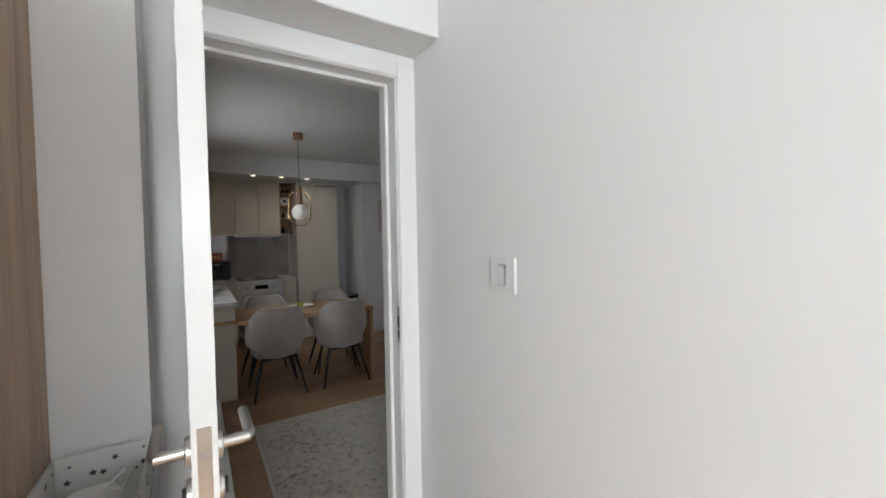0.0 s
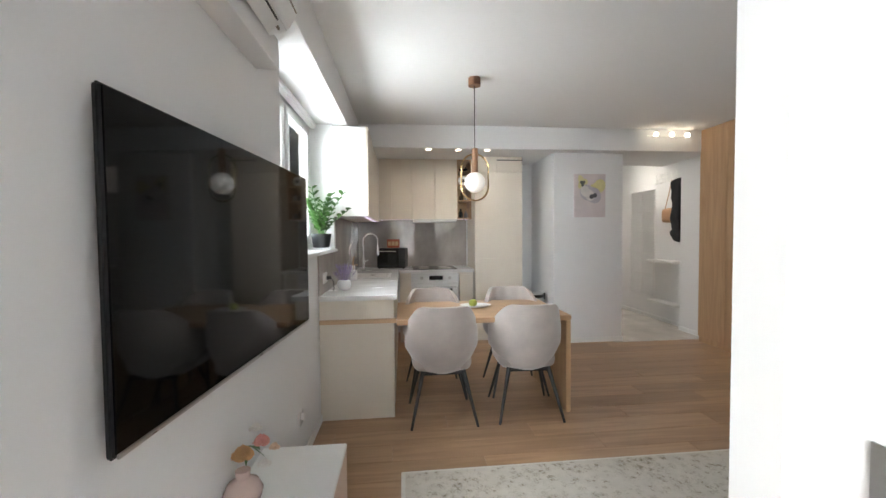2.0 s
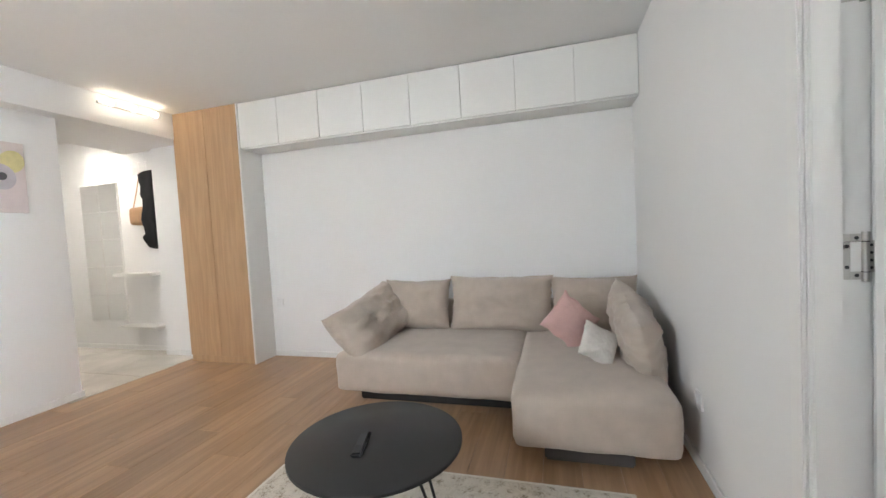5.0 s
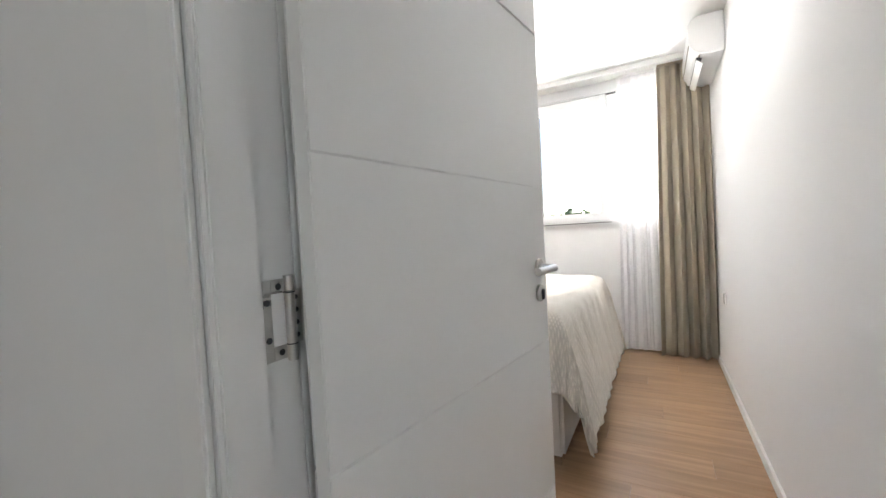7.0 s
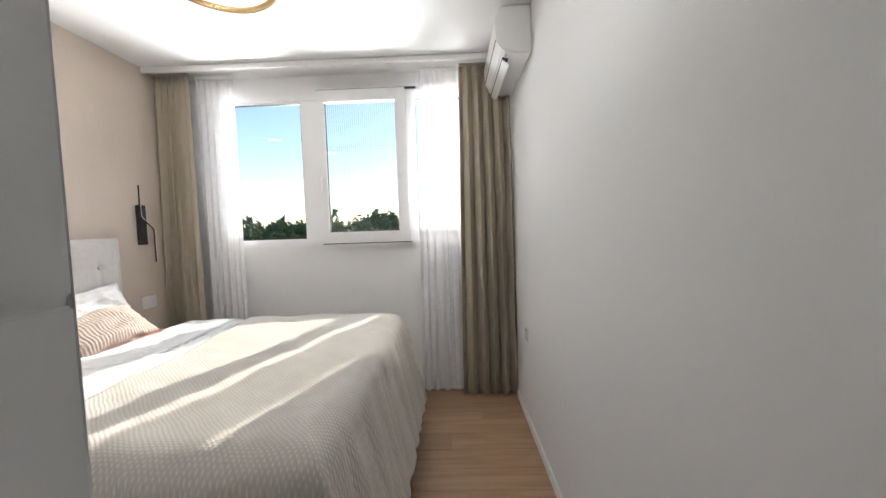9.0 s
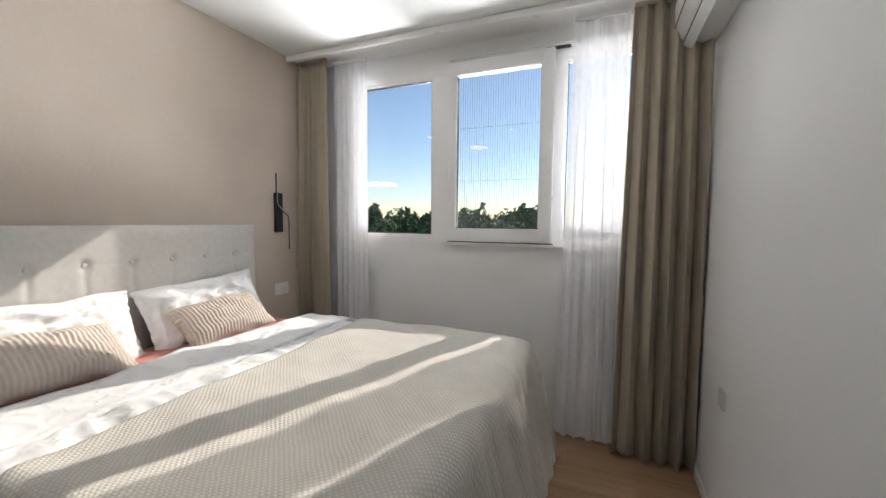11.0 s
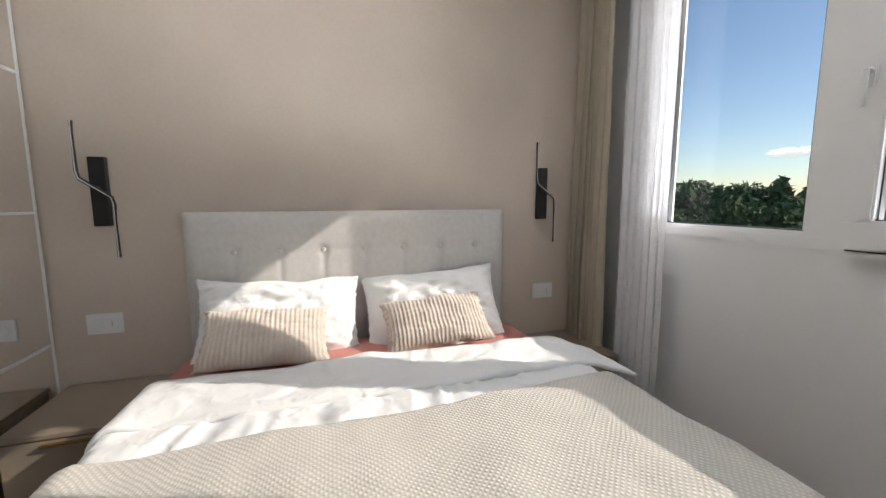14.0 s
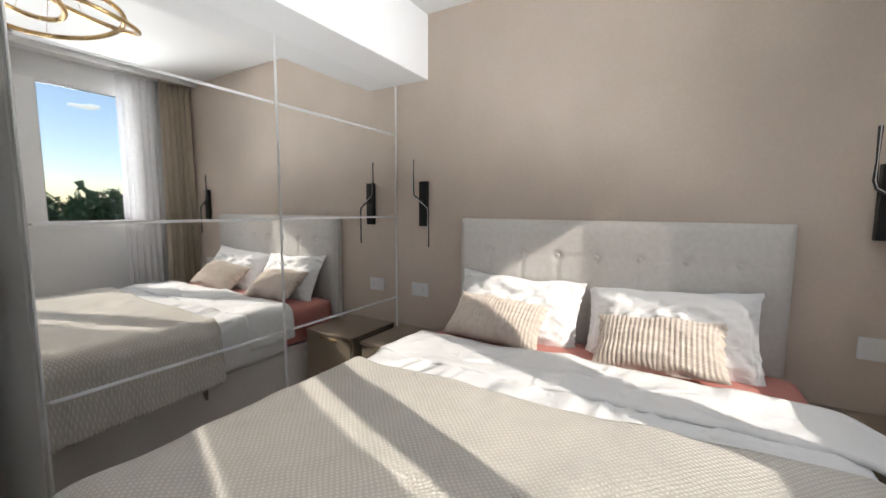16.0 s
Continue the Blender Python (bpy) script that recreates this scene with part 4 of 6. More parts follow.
for k in range(13):
    a = k * 2.4 + rnd.uniform(-.3, .3)
    lean = rnd.uniform(0.03, 0.22) * (0.55 if math.cos(a) < -0.3 else 1)
    h = rnd.uniform(0.20, 0.40)
    bm = bmesh.new()
    pts = [Vector((math.cos(a) * (0.02 + lean * (i / 8) ** 1.6), math.sin(a) * (0.02 + lean * (i / 8) ** 1.6), 0.09 + h * (i / 8))) for i in range(9)]
    for p, q in zip(pts, pts[1:]):
        add_cyl(bm, p, q, 0.004, 0.0035, 6)
    for i in range(2, 9):
        d = (pts[i] - pts[i - 1]).normalized()
        for s in (-1, 1):
            side = d.cross(Vector((math.cos(a), math.sin(a), 0.2))).normalized() * s
            L1 = (side * 0.9 + d * 0.55 + Vector((0, 0, rnd.uniform(-.2, .25)))).normalized() * rnd.uniform(0.055, 0.085)
            wv = L1.cross(Vector((0, 0, 1))).normalized() * 0.019
            up = Vector((0, 0, 0.008))
            vs = [bm.verts.new(pts[i] + v) for v in (Vector(), L1 * 0.35 + wv + up, L1 * 0.7 + wv * 0.9 + up, L1, L1 * 0.7 - wv * 0.9 + up, L1 * 0.35 - wv + up, L1 * 0.35, L1 * 0.7)]
            for f in ((0, 1, 6), (1, 2, 7, 6), (2, 3, 7), (0, 6, 5), (6, 7, 4, 5), (7, 3, 4)):
                bm.faces.new([vs[j] for j in f])
    part("leafy_stem", bm, M_LEAF, pl, smooth=80)

# ---- dining table, chairs ----
dt = thing("dining_table", "oak table joined to the kitchen counter", "table")
part("tabletop", box(0.422, 1.76, 4.495, 5.27, 0.722, 0.76, 0.003), M_OAKX, dt)
part("side_panel", box(1.722, 1.758, 4.50, 5.265, 0.001, 0.7215, 0.003), M_OAK, dt)
bowl = thing("fruit_plate", "oval white plate with a green apple", "plate", (1.09, 4.93, 0.761))
bm = lathe([(0.05, 0), (0.10, 0.006), (0.135, 0.022), (0.13, 0.024), (0.095, 0.011), (0.02, 0.008)], 36)
part("plate", moved(bm, Matrix.Diagonal((1, 0.62, 1, 1))), M_PLASTIC, bowl)
apple = thing("apple", "yellow-green apple lying on the plate", "fruit", (1.07, 4.93, 0.770))
part("flesh", lathe([(0.004, 0.004), (0.02, 0.0), (0.033, 0.014), (0.036, 0.034), (0.027, 0.055), (0.010, 0.060), (0.002, 0.054)], 24), surf("apple_skin", (0.42, 0.46, 0.08), 0.3, var=0.2, scale=40), apple, smooth=80)
part("stalk", cyl((0, 0, 0.054), (0.004, 0, 0.072), 0.0014, seg=6), M_JOINT, apple)


def chair_master():
    t = thing("dining_chair", "taupe velvet tub chair with black splayed legs at the oak table", "chair", (0.76, 4.60, 0), 0, "chairs round the table")
    bm = bmesh.new()
    na, nv = 40, 12
    layers = []
    for off in (0.0, -0.038):
        rows = []
        for j in range(nv + 1):
            v = j / nv
            row = []
            for i in range(na + 1):
                a = radians(-118 + 236 * i / na)
                k = max(0, min(1, (abs(math.degrees(a)) - 38) / 66))
                k = k * k * (3 - 2 * k)
                top = 0.88 - 0.215 * k
                low = 0.365 + 0.07 * k
                z = low + (top - low) * v
                rr = (0.62 + 0.38 * min(1, v * 2.3) ** 0.6) * (1 - 0.05 * v * (1 - k))
                x = math.sin(a) * (0.282 + off) * rr * (1 - 0.10 * max(0, v - 0.75) * 4 * (1 - k) * (abs(math.sin(a))))
                y = -math.cos(a) * (0.245 + off) * rr - 0.075 * v * (1 - k)
                y -= (0.0032 * math.cos(i * math.pi) if off and k < 0.6 else 0)
                row.append(bm.verts.new((x, y, z)))
            rows.append(row)
        layers.append(rows)
    o, n = layers
    for rows in layers:
        for j in range(nv):
            for i in range(na):
                bm.faces.new((rows[j][i], rows[j][i + 1], rows[j + 1][i + 1], rows[j + 1][i]))
    for i in range(na):
        bm.faces.new((o[nv][i], o[nv][i + 1], n[nv][i + 1], n[nv][i]))
        bm.faces.new((o[0][i], o[0][i + 1], n[0][i + 1], n[0][i]))
    for j in range(nv):
        bm.faces.new((o[j][0], o[j + 1][0], n[j + 1][0], n[j][0]))
        bm.faces.new((o[j][na], o[j + 1][na], n[j + 1][na], n[j][na]))
    part("backrest", bm, M_VELVET, t, smooth=80)
    part("seat", moved(soft_box(0.42, 0.40, 0.12, 0.05, 0.02, 0.002, 4, 12), pose(0, 0.06, 0.43)), M_VELVET, t, smooth=80)
    part("under_frame", box(-0.15, 0.15, -0.15, 0.16, 0.355, 0.375, 0.004), M_BLACK, t)
    for x in (-1, 1):
        for y in (-1, 1):
            part("leg", cyl((x * 0.15, y * 0.14, 0.385), (x * 0.24, y * 0.245, 0), 0.017, 0.009, 14), M_BLACK, t)
    return t


ch = chair_master()
copy_thing(ch, pose(1.415, 4.60, 0, 0, 0, -3))
copy_thing(ch, pose(0.745, 5.06, 0, 0, 0, 182))
copy_thing(ch, pose(1.47, 5.06, 0, 0, 0, 178))

# ---- lamps of the living room ----
pend = thing("pendant_lamp", "brass ring pendant with a white globe over the table", "pendant lamp", (1.075, 4.83, -0.045))
part("canopy", cyl((0, 0, ZC - 0.02), (0, 0, ZC + 0.044), 0.05, seg=32), surf("walnut", (0.22, 0.11, 0.06), 0.5, var=0.1), pend)
part("cable", cyl((0, 0, 2.14), (0, 0, ZC), 0.0035, seg=8), M_BLACK, pend)
part("stem", cyl((0, 0, 1.94), (0, 0, 2.14), 0.026, seg=24), surf("walnut_stem", (0.25, 0.13, 0.07), 0.45, var=0.12, stretch=(1, 1, 0.1)), pend)
bm = bmesh.new()
bmesh.ops.create_uvsphere(bm, u_segments=32, v_segments=20, radius=0.085, matrix=Matrix.Translation((0, 0, 1.862)))
part("globe", bm, M_BULB, pend, "opal white glass globe", smooth=180)
ring = []
for k in range(48):
    a = 2 * math.pi * k / 48
    ring.append((0.115 * math.cos(a), 0.012 * math.cos(a), 1.905 + 0.115 * math.sin(a) + (0.075 if math.sin(a) > 0 else -0.075)))
part("ring", sweep(ring, 0.007, 10, True), M_BRASS, pend)
for x, y in ((0.79, 6.26), (1.145, 6.26), (1.495, 6.26)):
    s = thing("recessed_spot", "small round recessed ceiling spot, lit warm", "spotlight", (x, y, 2.399), 0, "kitchen spots")
    part("ring", lathe([(0.034, 0), (0.042, -0.006), (0.045, -0.002), (0.045, 0)], 28), M_PLASTIC, s)
    part("bulb", lathe([(0.001, -0.001), (0.033, -0.001), (0.030, -0.005), (0.001, -0.006)], 24), M_SPOT, s)
ts = thing("spot_rail", "white three-bulb spot rail on the soffit, lit", "wall lamp", (3.76, 6.20, 2.585))
part("rail", box(-0.27, 0.27, -0.022, -0.001, -0.012, 0.012, 0.004), M_PLASTIC, ts)
for k in (-1, 0, 1):
    part("arm", cyl((k * 0.205, -0.03, 0), (k * 0.205, -0.055, 0), 0.015), M_PLASTIC, ts)
    bm = bmesh.new()
    bmesh.ops.create_uvsphere(bm, u_segments=20, v_segments=14, radius=0.027, matrix=Matrix.Translation((k * 0.205, -0.08, 0)))
    part("bulb", bm, M_SPOT, ts, smooth=180)

# ---- picture, bin ----
pic = thing("picture", "small abstract canvas in pale pink, yellow and grey", "picture", (2.62, YP, 1.595))
part("canvas", box(0, 0.41, -0.022, -0.001, 0, 0.54, 0.002), surf("canvas_pink", (0.66, 0.58, 0.58), 0.8, var=0.08, scale=7, bump=0.2), pic)
def blob(name, cx, cz, pts, col, lift):
    bm = bmesh.new()
    vs = [bm.verts.new((cx + r * math.cos(a), -0.0225 - lift, cz + r * 1.2 * math.sin(a))) for a, r in pts]
    f = bm.faces.new(vs)
    e = bmesh.ops.extrude_face_region(bm, geom=[f])
    bmesh.ops.translate(bm, vec=(0, -0.001, 0), verts=[v for v in e["geom"] if isinstance(v, bmesh.types.BMVert)])
    part(name, bm, surf("paint_" + name, col, 0.7, var=0.12, scale=20), pic)
def lobes(n, r, k, ph, amp):
    return [(2 * math.pi * i / n, r * (1 + amp * math.sin(k * 2 * math.pi * i / n + ph))) for i in range(n)]
blob("yellow_field", 0.29, 0.36, lobes(40, 0.095, 2, 0.5, 0.35), (0.66, 0.60, 0.30), 0)
blob("yellow_field", 0.10, 0.44, lobes(40, 0.06, 3, 1.5, 0.3), (0.66, 0.60, 0.32), 0)
blob("grey_swirl", 0.21, 0.29, lobes(48, 0.11, 2, 2.2, 0.3), (0.50, 0.46, 0.50), 0.0014)
blob("pale_swirl", 0.17, 0.30, lobes(48, 0.075, 2, 2.8, 0.35), (0.66, 0.62, 0.60), 0.0028)
blob("dark_mark", 0.105, 0.425, lobes(24, 0.03, 3, 0, 0.3), (0.12, 0.12, 0.10), 0.0042)
blob("dark_mark", 0.245, 0.265, lobes(24, 0.035, 2, 1, 0.5), (0.08, 0.08, 0.09), 0.0042)
bn = thing("pedal_bin", "white pedal bin with a steel lid in the corner", "bin", (2.17, 6.60, 0))
part("body", lathe([(0.13, 0), (0.135, 0.02), (0.14, 0.56), (0.138, 0.565)], 36), M_PLASTIC, bn)
part("rim", lathe([(0.142, 0.563), (0.146, 0.57), (0.146, 0.60), (0.14, 0.605)], 36), M_BLACK, bn)
part("lid", lathe([(0.142, 0.606), (0.14, 0.615), (0.10, 0.635), (0.04, 0.645), (0.001, 0.647)], 36), M_CHROME, bn)
part("hinge", box(0.13, 0.165, -0.03, 0.03, 0.53, 0.61, 0.004), M_BLACK, bn)

# ---- hallway ----
hall_floor = structure("floor_hall", box(3.15, 4.52, 6.30, 9.2, -0.011, 0.0025), surf("tile_grout", (0.42, 0.39, 0.35), 0.8), "cream marble-look hallway floor tiles", "floor")
for i in range(3):
    for j in range(5):
        x0, x1, y0, y1 = 3.152 + i * 0.6, min(4.518, 3.75 + i * 0.6), 6.302 + j * 0.6, min(9.19, 6.90 + j * 0.6)
        if x1 - x0 > 0.03:
            part("tile", box(x0, x1 - 0.002, y0, y1 - 0.002, 0.002, 0.005, 0.001), M_TILE, hall_floor)
mw = thing("hall_mirror", "tall frosted mirror divided into panes on the hall wall", "mirror")
part("backing", box(4.505, 4.519, 7.52, 8.16, 0.36, 2.10, 0.002), M_PLASTIC, mw)
for i in range(2):
    for j in range(5):
        part("mirror_pane", box(4.500, 4.5045, 7.527 + i * 0.316, 7.837 + i * 0.316, 0.37 + j * 0.345, 0.709 + j * 0.345, 0.001), M_MIRROR, mw)
rack = thing("coat_rack", "white metal coat rack with hooks on the wall", "coat rack", (4.52, 7.2, 2.21))
part("rail", box(-0.012, -0.001, -0.33, 0.30, -0.03, -0.015), M_PLASTIC, rack)
part("upper_rail", box(-0.012, -0.001, -0.33, 0.30, 0.035, 0.05), M_PLASTIC, rack)
for k in range(6):
    y = -0.30 + k * 0.115
    part("hook", sweep([(-0.004, y, 0.09), (-0.03, y, 0.085), (-0.01, y, 0.03), (-0.01, y, -0.05), (-0.045, y, -0.06), (-0.055, y, -0.03)], 0.005, 8), M_PLASTIC, rack)
bag = thing("handbag", "tan leather handbag hanging from the rack", "bag", (4.45, 7.08, 1.55))
M_TAN = surf("tan_leather", (0.48, 0.29, 0.16), 0.5, var=0.08)
part("body", moved(soft_box(0.10, 0.28, 0.20, 0.03, 0.01, 0.004, 3, 10), pose(0, 0, 0.1)), M_TAN, bag, smooth=80)
part("strap", sweep([(0, -0.12, 0.19), (0.02, -0.07, 0.40), (0.02, 0.0, 0.62), (0.02, 0.07, 0.40), (0, 0.12, 0.19)], 0.006, 8), M_TAN, bag)
coat = thing("coat", "black coat hanging from the rack", "coat", (4.46, 6.91, 1.25))
part("coat", moved(soft_box(0.12, 0.24, 0.90, 0.05, 0.01, 0.03, 8, 16, 9), pose(0, 0, 0.47)), surf("black_wool", (0.012, 0.012, 0.014), 0.95, var=0.2, bump=0.2), coat, smooth=80)
for z, w in ((2.42, 0.5), (0.94, 0.62), (0.30, 0.62)):
    solo("wall_shelf", box(4.34, 4.518, 6.86, 6.86 + w, z, z + 0.035, 0.003), M_CABW, "white floating shelf on the hallway wall", "shelf", group="hall shelves")

# ---- baseboards ----
def board_run(name, x0, x1, y0, y1, h=0.06):
    structure(name, box(x0, x1, y0, y1, 0.0, h, 0.003, 1), M_LACQ, "white painted skirting board", "baseboard")
board_run("baseboard_sofa", XR - 0.014, XR, D2[3], 5.36)
board_run("baseboard_door_wall", 2.34, XR - 0.015, D2[3], D2[3] + 0.014)
board_run("baseboard_television", XL, XL + 0.014, D1[3] + 0.1, 4.57)
board_run("baseboard_picture", 2.375, 3.284, YP - 0.014, YP)
board_run("baseboard_recess", 2.02, 2.36, YK - 0.014, YK)
board_run("baseboard_recess_side", 2.346, 2.36, YP - 0.014, YK - 0.015)
board_run("baseboard_hall_right", 4.376, 4.39, 6.22, 6.78)
board_run("baseboard_hall", 4.506, 4.52, 6.79, 9.2)
board_run("baseboard_partition", XB0, XB0 + 0.014, YB, D2[2] - 0.1)
board_run("baseboard_window", XB0 + 0.015, XB1, YB, YB + 0.014)

# ---- bedroom: window ----
def frame_rect(parent, name, x0, x1, z0, z1, w, y0, y1, mat, bevel=0.005):
    """Four bars round a rectangle in the xz plane."""
    part(name, box(x0, x1, y0, y1, z0, z0 + w, bevel), mat, parent)
    part(name, box(x0, x1, y0, y1, z1 - w, z1, bevel), mat, parent)
    part(name, box(x0, x0 + w, y0 + 0.0015, y1 - 0.0015, z0 + w, z1 - w, bevel), mat, parent)
    part(name, box(x1 - w, x1, y0 + 0.0015, y1 - 0.0015, z0 + w, z1 - w, bevel), mat, parent)


wb = thing("window_2", "wide white plastic window with three lights", "window", kind="structure")
frame_rect(wb, "frame_bar", WB[0], WB[1], WB[2], WB[3], 0.045, YB - 0.075, YB + 0.012, M_PVC)
part("mullion", box(2.87, 3.04, YB - 0.073, YB + 0.010, WB[2] + 0.045, WB[3] - 0.045, 0.005), M_PVC, wb)
part("mullion", box(2.09, 2.20, YB - 0.073, YB + 0.010, WB[2] + 0.045, WB[3] - 0.045, 0.005), M_PVC, wb)
for x0, x1 in ((3.04, 3.675), (1.595, 2.09)):
    frame_rect(wb, "bead", x0, x1, WB[2] + 0.045, WB[3] - 0.045, 0.016, YB - 0.045, YB - 0.005, M_PVC, 0.003)
    frame_rect(wb, "seal", x0 + 0.014, x1 - 0.014, WB[2] + 0.059, WB[3] - 0.059, 0.006, YB - 0.04, YB - 0.012, M_BLACK, 0)
    p = part("pane", box(x0 + 0.012, x1 - 0.012, YB - 0.032, YB - 0.026, WB[2] + 0.057, WB[3] - 0.057), M_GLASS, wb)
    p.visible_shadow = False
sash = part("sash", box(2.15, 2.90, YB + 0.013, YB + 0.075, 1.30, 1.395, 0.008), M_PVC, wb)
for a in ((2.15, 2.90, 2.478, 2.575), (2.15, 2.238, 1.395, 2.478), (2.828, 2.90, 1.395, 2.478)):
    part("sash", box(a[0], a[1], YB + 0.0135, YB + 0.0745, a[2], a[3], 0.006), M_PVC, wb)
frame_rect(wb, "seal", 2.234, 2.832, 1.391, 2.482, 0.007, YB + 0.02, YB + 0.05, M_BLACK, 0)
p = part("pane", box(2.236, 2.830, YB + 0.03, YB + 0.036, 1.393, 2.480), M_GLASS, wb)
p.visible_shadow = False
part("slide_rail", box(2.05, 2.90, YB + 0.0125, YB + 0.05, 1.272, 1.292, 0.003), M_PVC, wb)
# black strip paints the shade in the slit under the sash
part("slide_gap_shade", box(2.14, 2.90, YB + 0.0125, YB + 0.045, 1.2925, 1.2985), M_BLACK, wb)
part("top_track", box(2.02, 2.89, YB + 0.0125, YB + 0.06, 2.585, 2.612, 0.010), M_PVC, wb)
# likewise a black strip for the shaded slit below the top track
part("track_groove_shade", box(2.06, 2.90, YB + 0.0125, YB + 0.05, 2.577, 2.584), M_BLACK, wb)
hd = part("handle", box(2.855, 2.883, YB + 0.0745, YB + 0.085, 1.80, 1.87, 0.004), M_PVC, wb)
part("lever", sweep([(2.869, YB + 0.085, 1.85), (2.869, YB + 0.11, 1.85), (2.869, YB + 0.112, 1.74)], 0.009, 10), M_PVC, hd)
scr = part("insect_screen", bmesh.new(), M_BLACK, wb, "pleated insect screen behind the glass")
bm = bmesh.new()
for k in range(34):
    x = 2.245 + k * 0.0174
    add_box(bm, x, x + 0.0006, YB - 0.004, YB + 0.001, 1.36, 2.50)
for z in (1.74, 2.12):
    add_box(bm, 2.24, 2.83, YB - 0.006, YB - 0.005, z, z + 0.0014)
bm.to_mesh(scr.data)
bm.free()
rail = thing("curtain_rail", "white ceiling curtain track along the window", "curtain rail")
part("track", box(XB0 + 0.002, XB1 - 0.002, -2.17, -2.06, ZB - 0.012, ZB - 0.001, 0.002), M_PVC, rail)
part("fascia", box(XB0 + 0.002, XB1 - 0.002, -2.062, -2.045, ZB - 0.045, ZB - 0.0015, 0.003), M_PVC, rail)


def curtain(name, label, x0, x1, y, z0, z1, folds, amp, mat, seed, thick, lean=0.0, nz=26):
    """A hanging cloth with gathered folds that loosen towards the hem."""
    t = thing(name, label, "curtain", (0, 0, 0), 0, "window curtains")
    rnd = random.Random(seed)
    n = folds * 14
    ph = [rnd.uniform(-0.6, 0.6) for _ in range(folds + 2)]
    am = [rnd.uniform(0.6, 1.25) for _ in range(folds + 2)]
    bm = bmesh.new()
    rows = []
    for j in range(nz + 1):
        w = j / nz
        row = []
        for i in range(n + 1):
            s = i / n
            f = s * folds
            k = int(min(f, folds - 0.001))
            fr = f - k
            a = am[k] * (1 - fr) + am[k + 1] * fr
            p = ph[k] * (1 - fr) + ph[k + 1] * fr
            swing = 0.35 + 0.65 * min(1, (1 - w) * 1.6)
            x = x0 + (x1 - x0) * s + lean * (1 - w) * (s - 0.5) + 0.012 * math.sin(2 * math.pi * f * 2 + p * 3) * swing
            yy = y + amp * a * swing * math.sin(2 * math.pi * f + p * (1.6 - w) + 0.5 * math.sin(2.2 * w + k)) + 0.006 * noise.noise(Vector((s * 9, w * 5, seed)))
            row.append(bm.verts.new((x, yy, z0 + (z1 - z0) * w + (0.006 * math.sin(f * 5 + seed) if j == 0 else 0))))
        rows.append(row)
    for j in range(nz):
        for i in range(n):
            bm.faces.new((rows[j][i], rows[j][i + 1], rows[j + 1][i + 1], rows[j + 1][i]))
    ob = part("cloth", bm, mat, t, smooth=180)
    if thick:
        sd = ob.modifiers.new("thickness", "SOLIDIFY")
        sd.thickness = thick
    part("heading_tape", box(min(x0, x1), max(x0, x1), y - 0.012, y + 0.012, z1 - 0.004, z1 + 0.02, 0.002), mat if thick else M_PVC, t)
    return t


curtain("curtain", "heavy olive-beige curtain gathered beside the window", 3.87, 4.155, -2.16, 0.012, ZB - 0.035, 6, 0.05, M_CURTAIN, 3, 0.003, 0.03)
curtain("curtain", "heavy olive-beige curtain gathered in the corner", 1.305, 1.70, -2.20, 0.012, ZB - 0.035, 5, 0.06, M_CURTAIN, 5, 0.003, 0.05)
curtain("sheer_curtain", "white voile curtain hanging beside the bed", 3.555, 3.87, -2.25, 0.03, ZB - 0.035, 6, 0.015, M_SHEER, 7, 0, 0.0)
curtain("sheer_curtain", "white voile curtain half across the window", 1.72, 2.03, -2.25, 0.03, ZB - 0.035, 6, 0.015, M_SHEER, 9, 0, 0.08)
air_conditioner((XB0 + 0.001, -2.27, 2.437), 90, 0.86, 0.215, 0.277)
plate_thing("wall_socket", "white round-pin socket on the partition wall", "socket", (XB0, -1.735, 0.632), 90, 0.085, 0.085, "blank", "sockets")
part("plug_adapter", cyl((0, -0.009, 0.008), (0, -0.03, 0.008), 0.02), M_PLASTIC, bpy.data.objects["wall_socket"])
plate_thing("light_switch", "white rocker switch plate by the bedroom door", "switch", (XB0, 0.867, 1.488), 90, 0.126, 0.105, "rocker", "switches")
for at in ((XB1, 0.303, 0.905), (XB1, -1.955, 0.905)):
    plate_thing("wall_socket", "white double socket over the bedside table", "socket", at, -90, 0.14, 0.095, "duo", "sockets")

# ---- bed ----
bed = thing("bed", "upholstered double box bed with a buttoned pale headboard", "bed")
BX0, BX1, BY0, BY1, BZ = 2.19, 4.06, -1.70, -0.03, 0.785
part("base", box(BX0, BX1, BY0 + 0.01, BY1 - 0.01, 0.05, 0.50, 0.02, 3), M_BEDBASE, bed)
part("lift_strap", sweep([(3.05, BY1 - 0.008, 0.46), (3.05, BY1 + 0.012, 0.40), (3.06, BY1 + 0.012, 0.38), (3.07, BY1 - 0.008, 0.45)], 0.008, 8, flat=0.3), M_TAUPE, bed)
part("mattress", moved(soft_box(BX1 - BX0 - 0.02, BY1 - BY0 - 0.03, 0.27, 0.05, 0.006, 0.004, 6, 20), pose((BX0 + BX1) / 2, (BY0 + BY1) / 2, 0.637)), M_ROSE, bed, "mattress in a dusty-rose fitted sheet", smooth=80)
for x in (BX0 + 0.06, BX1 - 0.06):
    for y in (BY0 + 0.07, BY1 - 0.07):
        part("foot", box(x - 0.04, x + 0.04, y - 0.04, y + 0.04, 0, 0.051, 0.004), M_CHROME, bed)
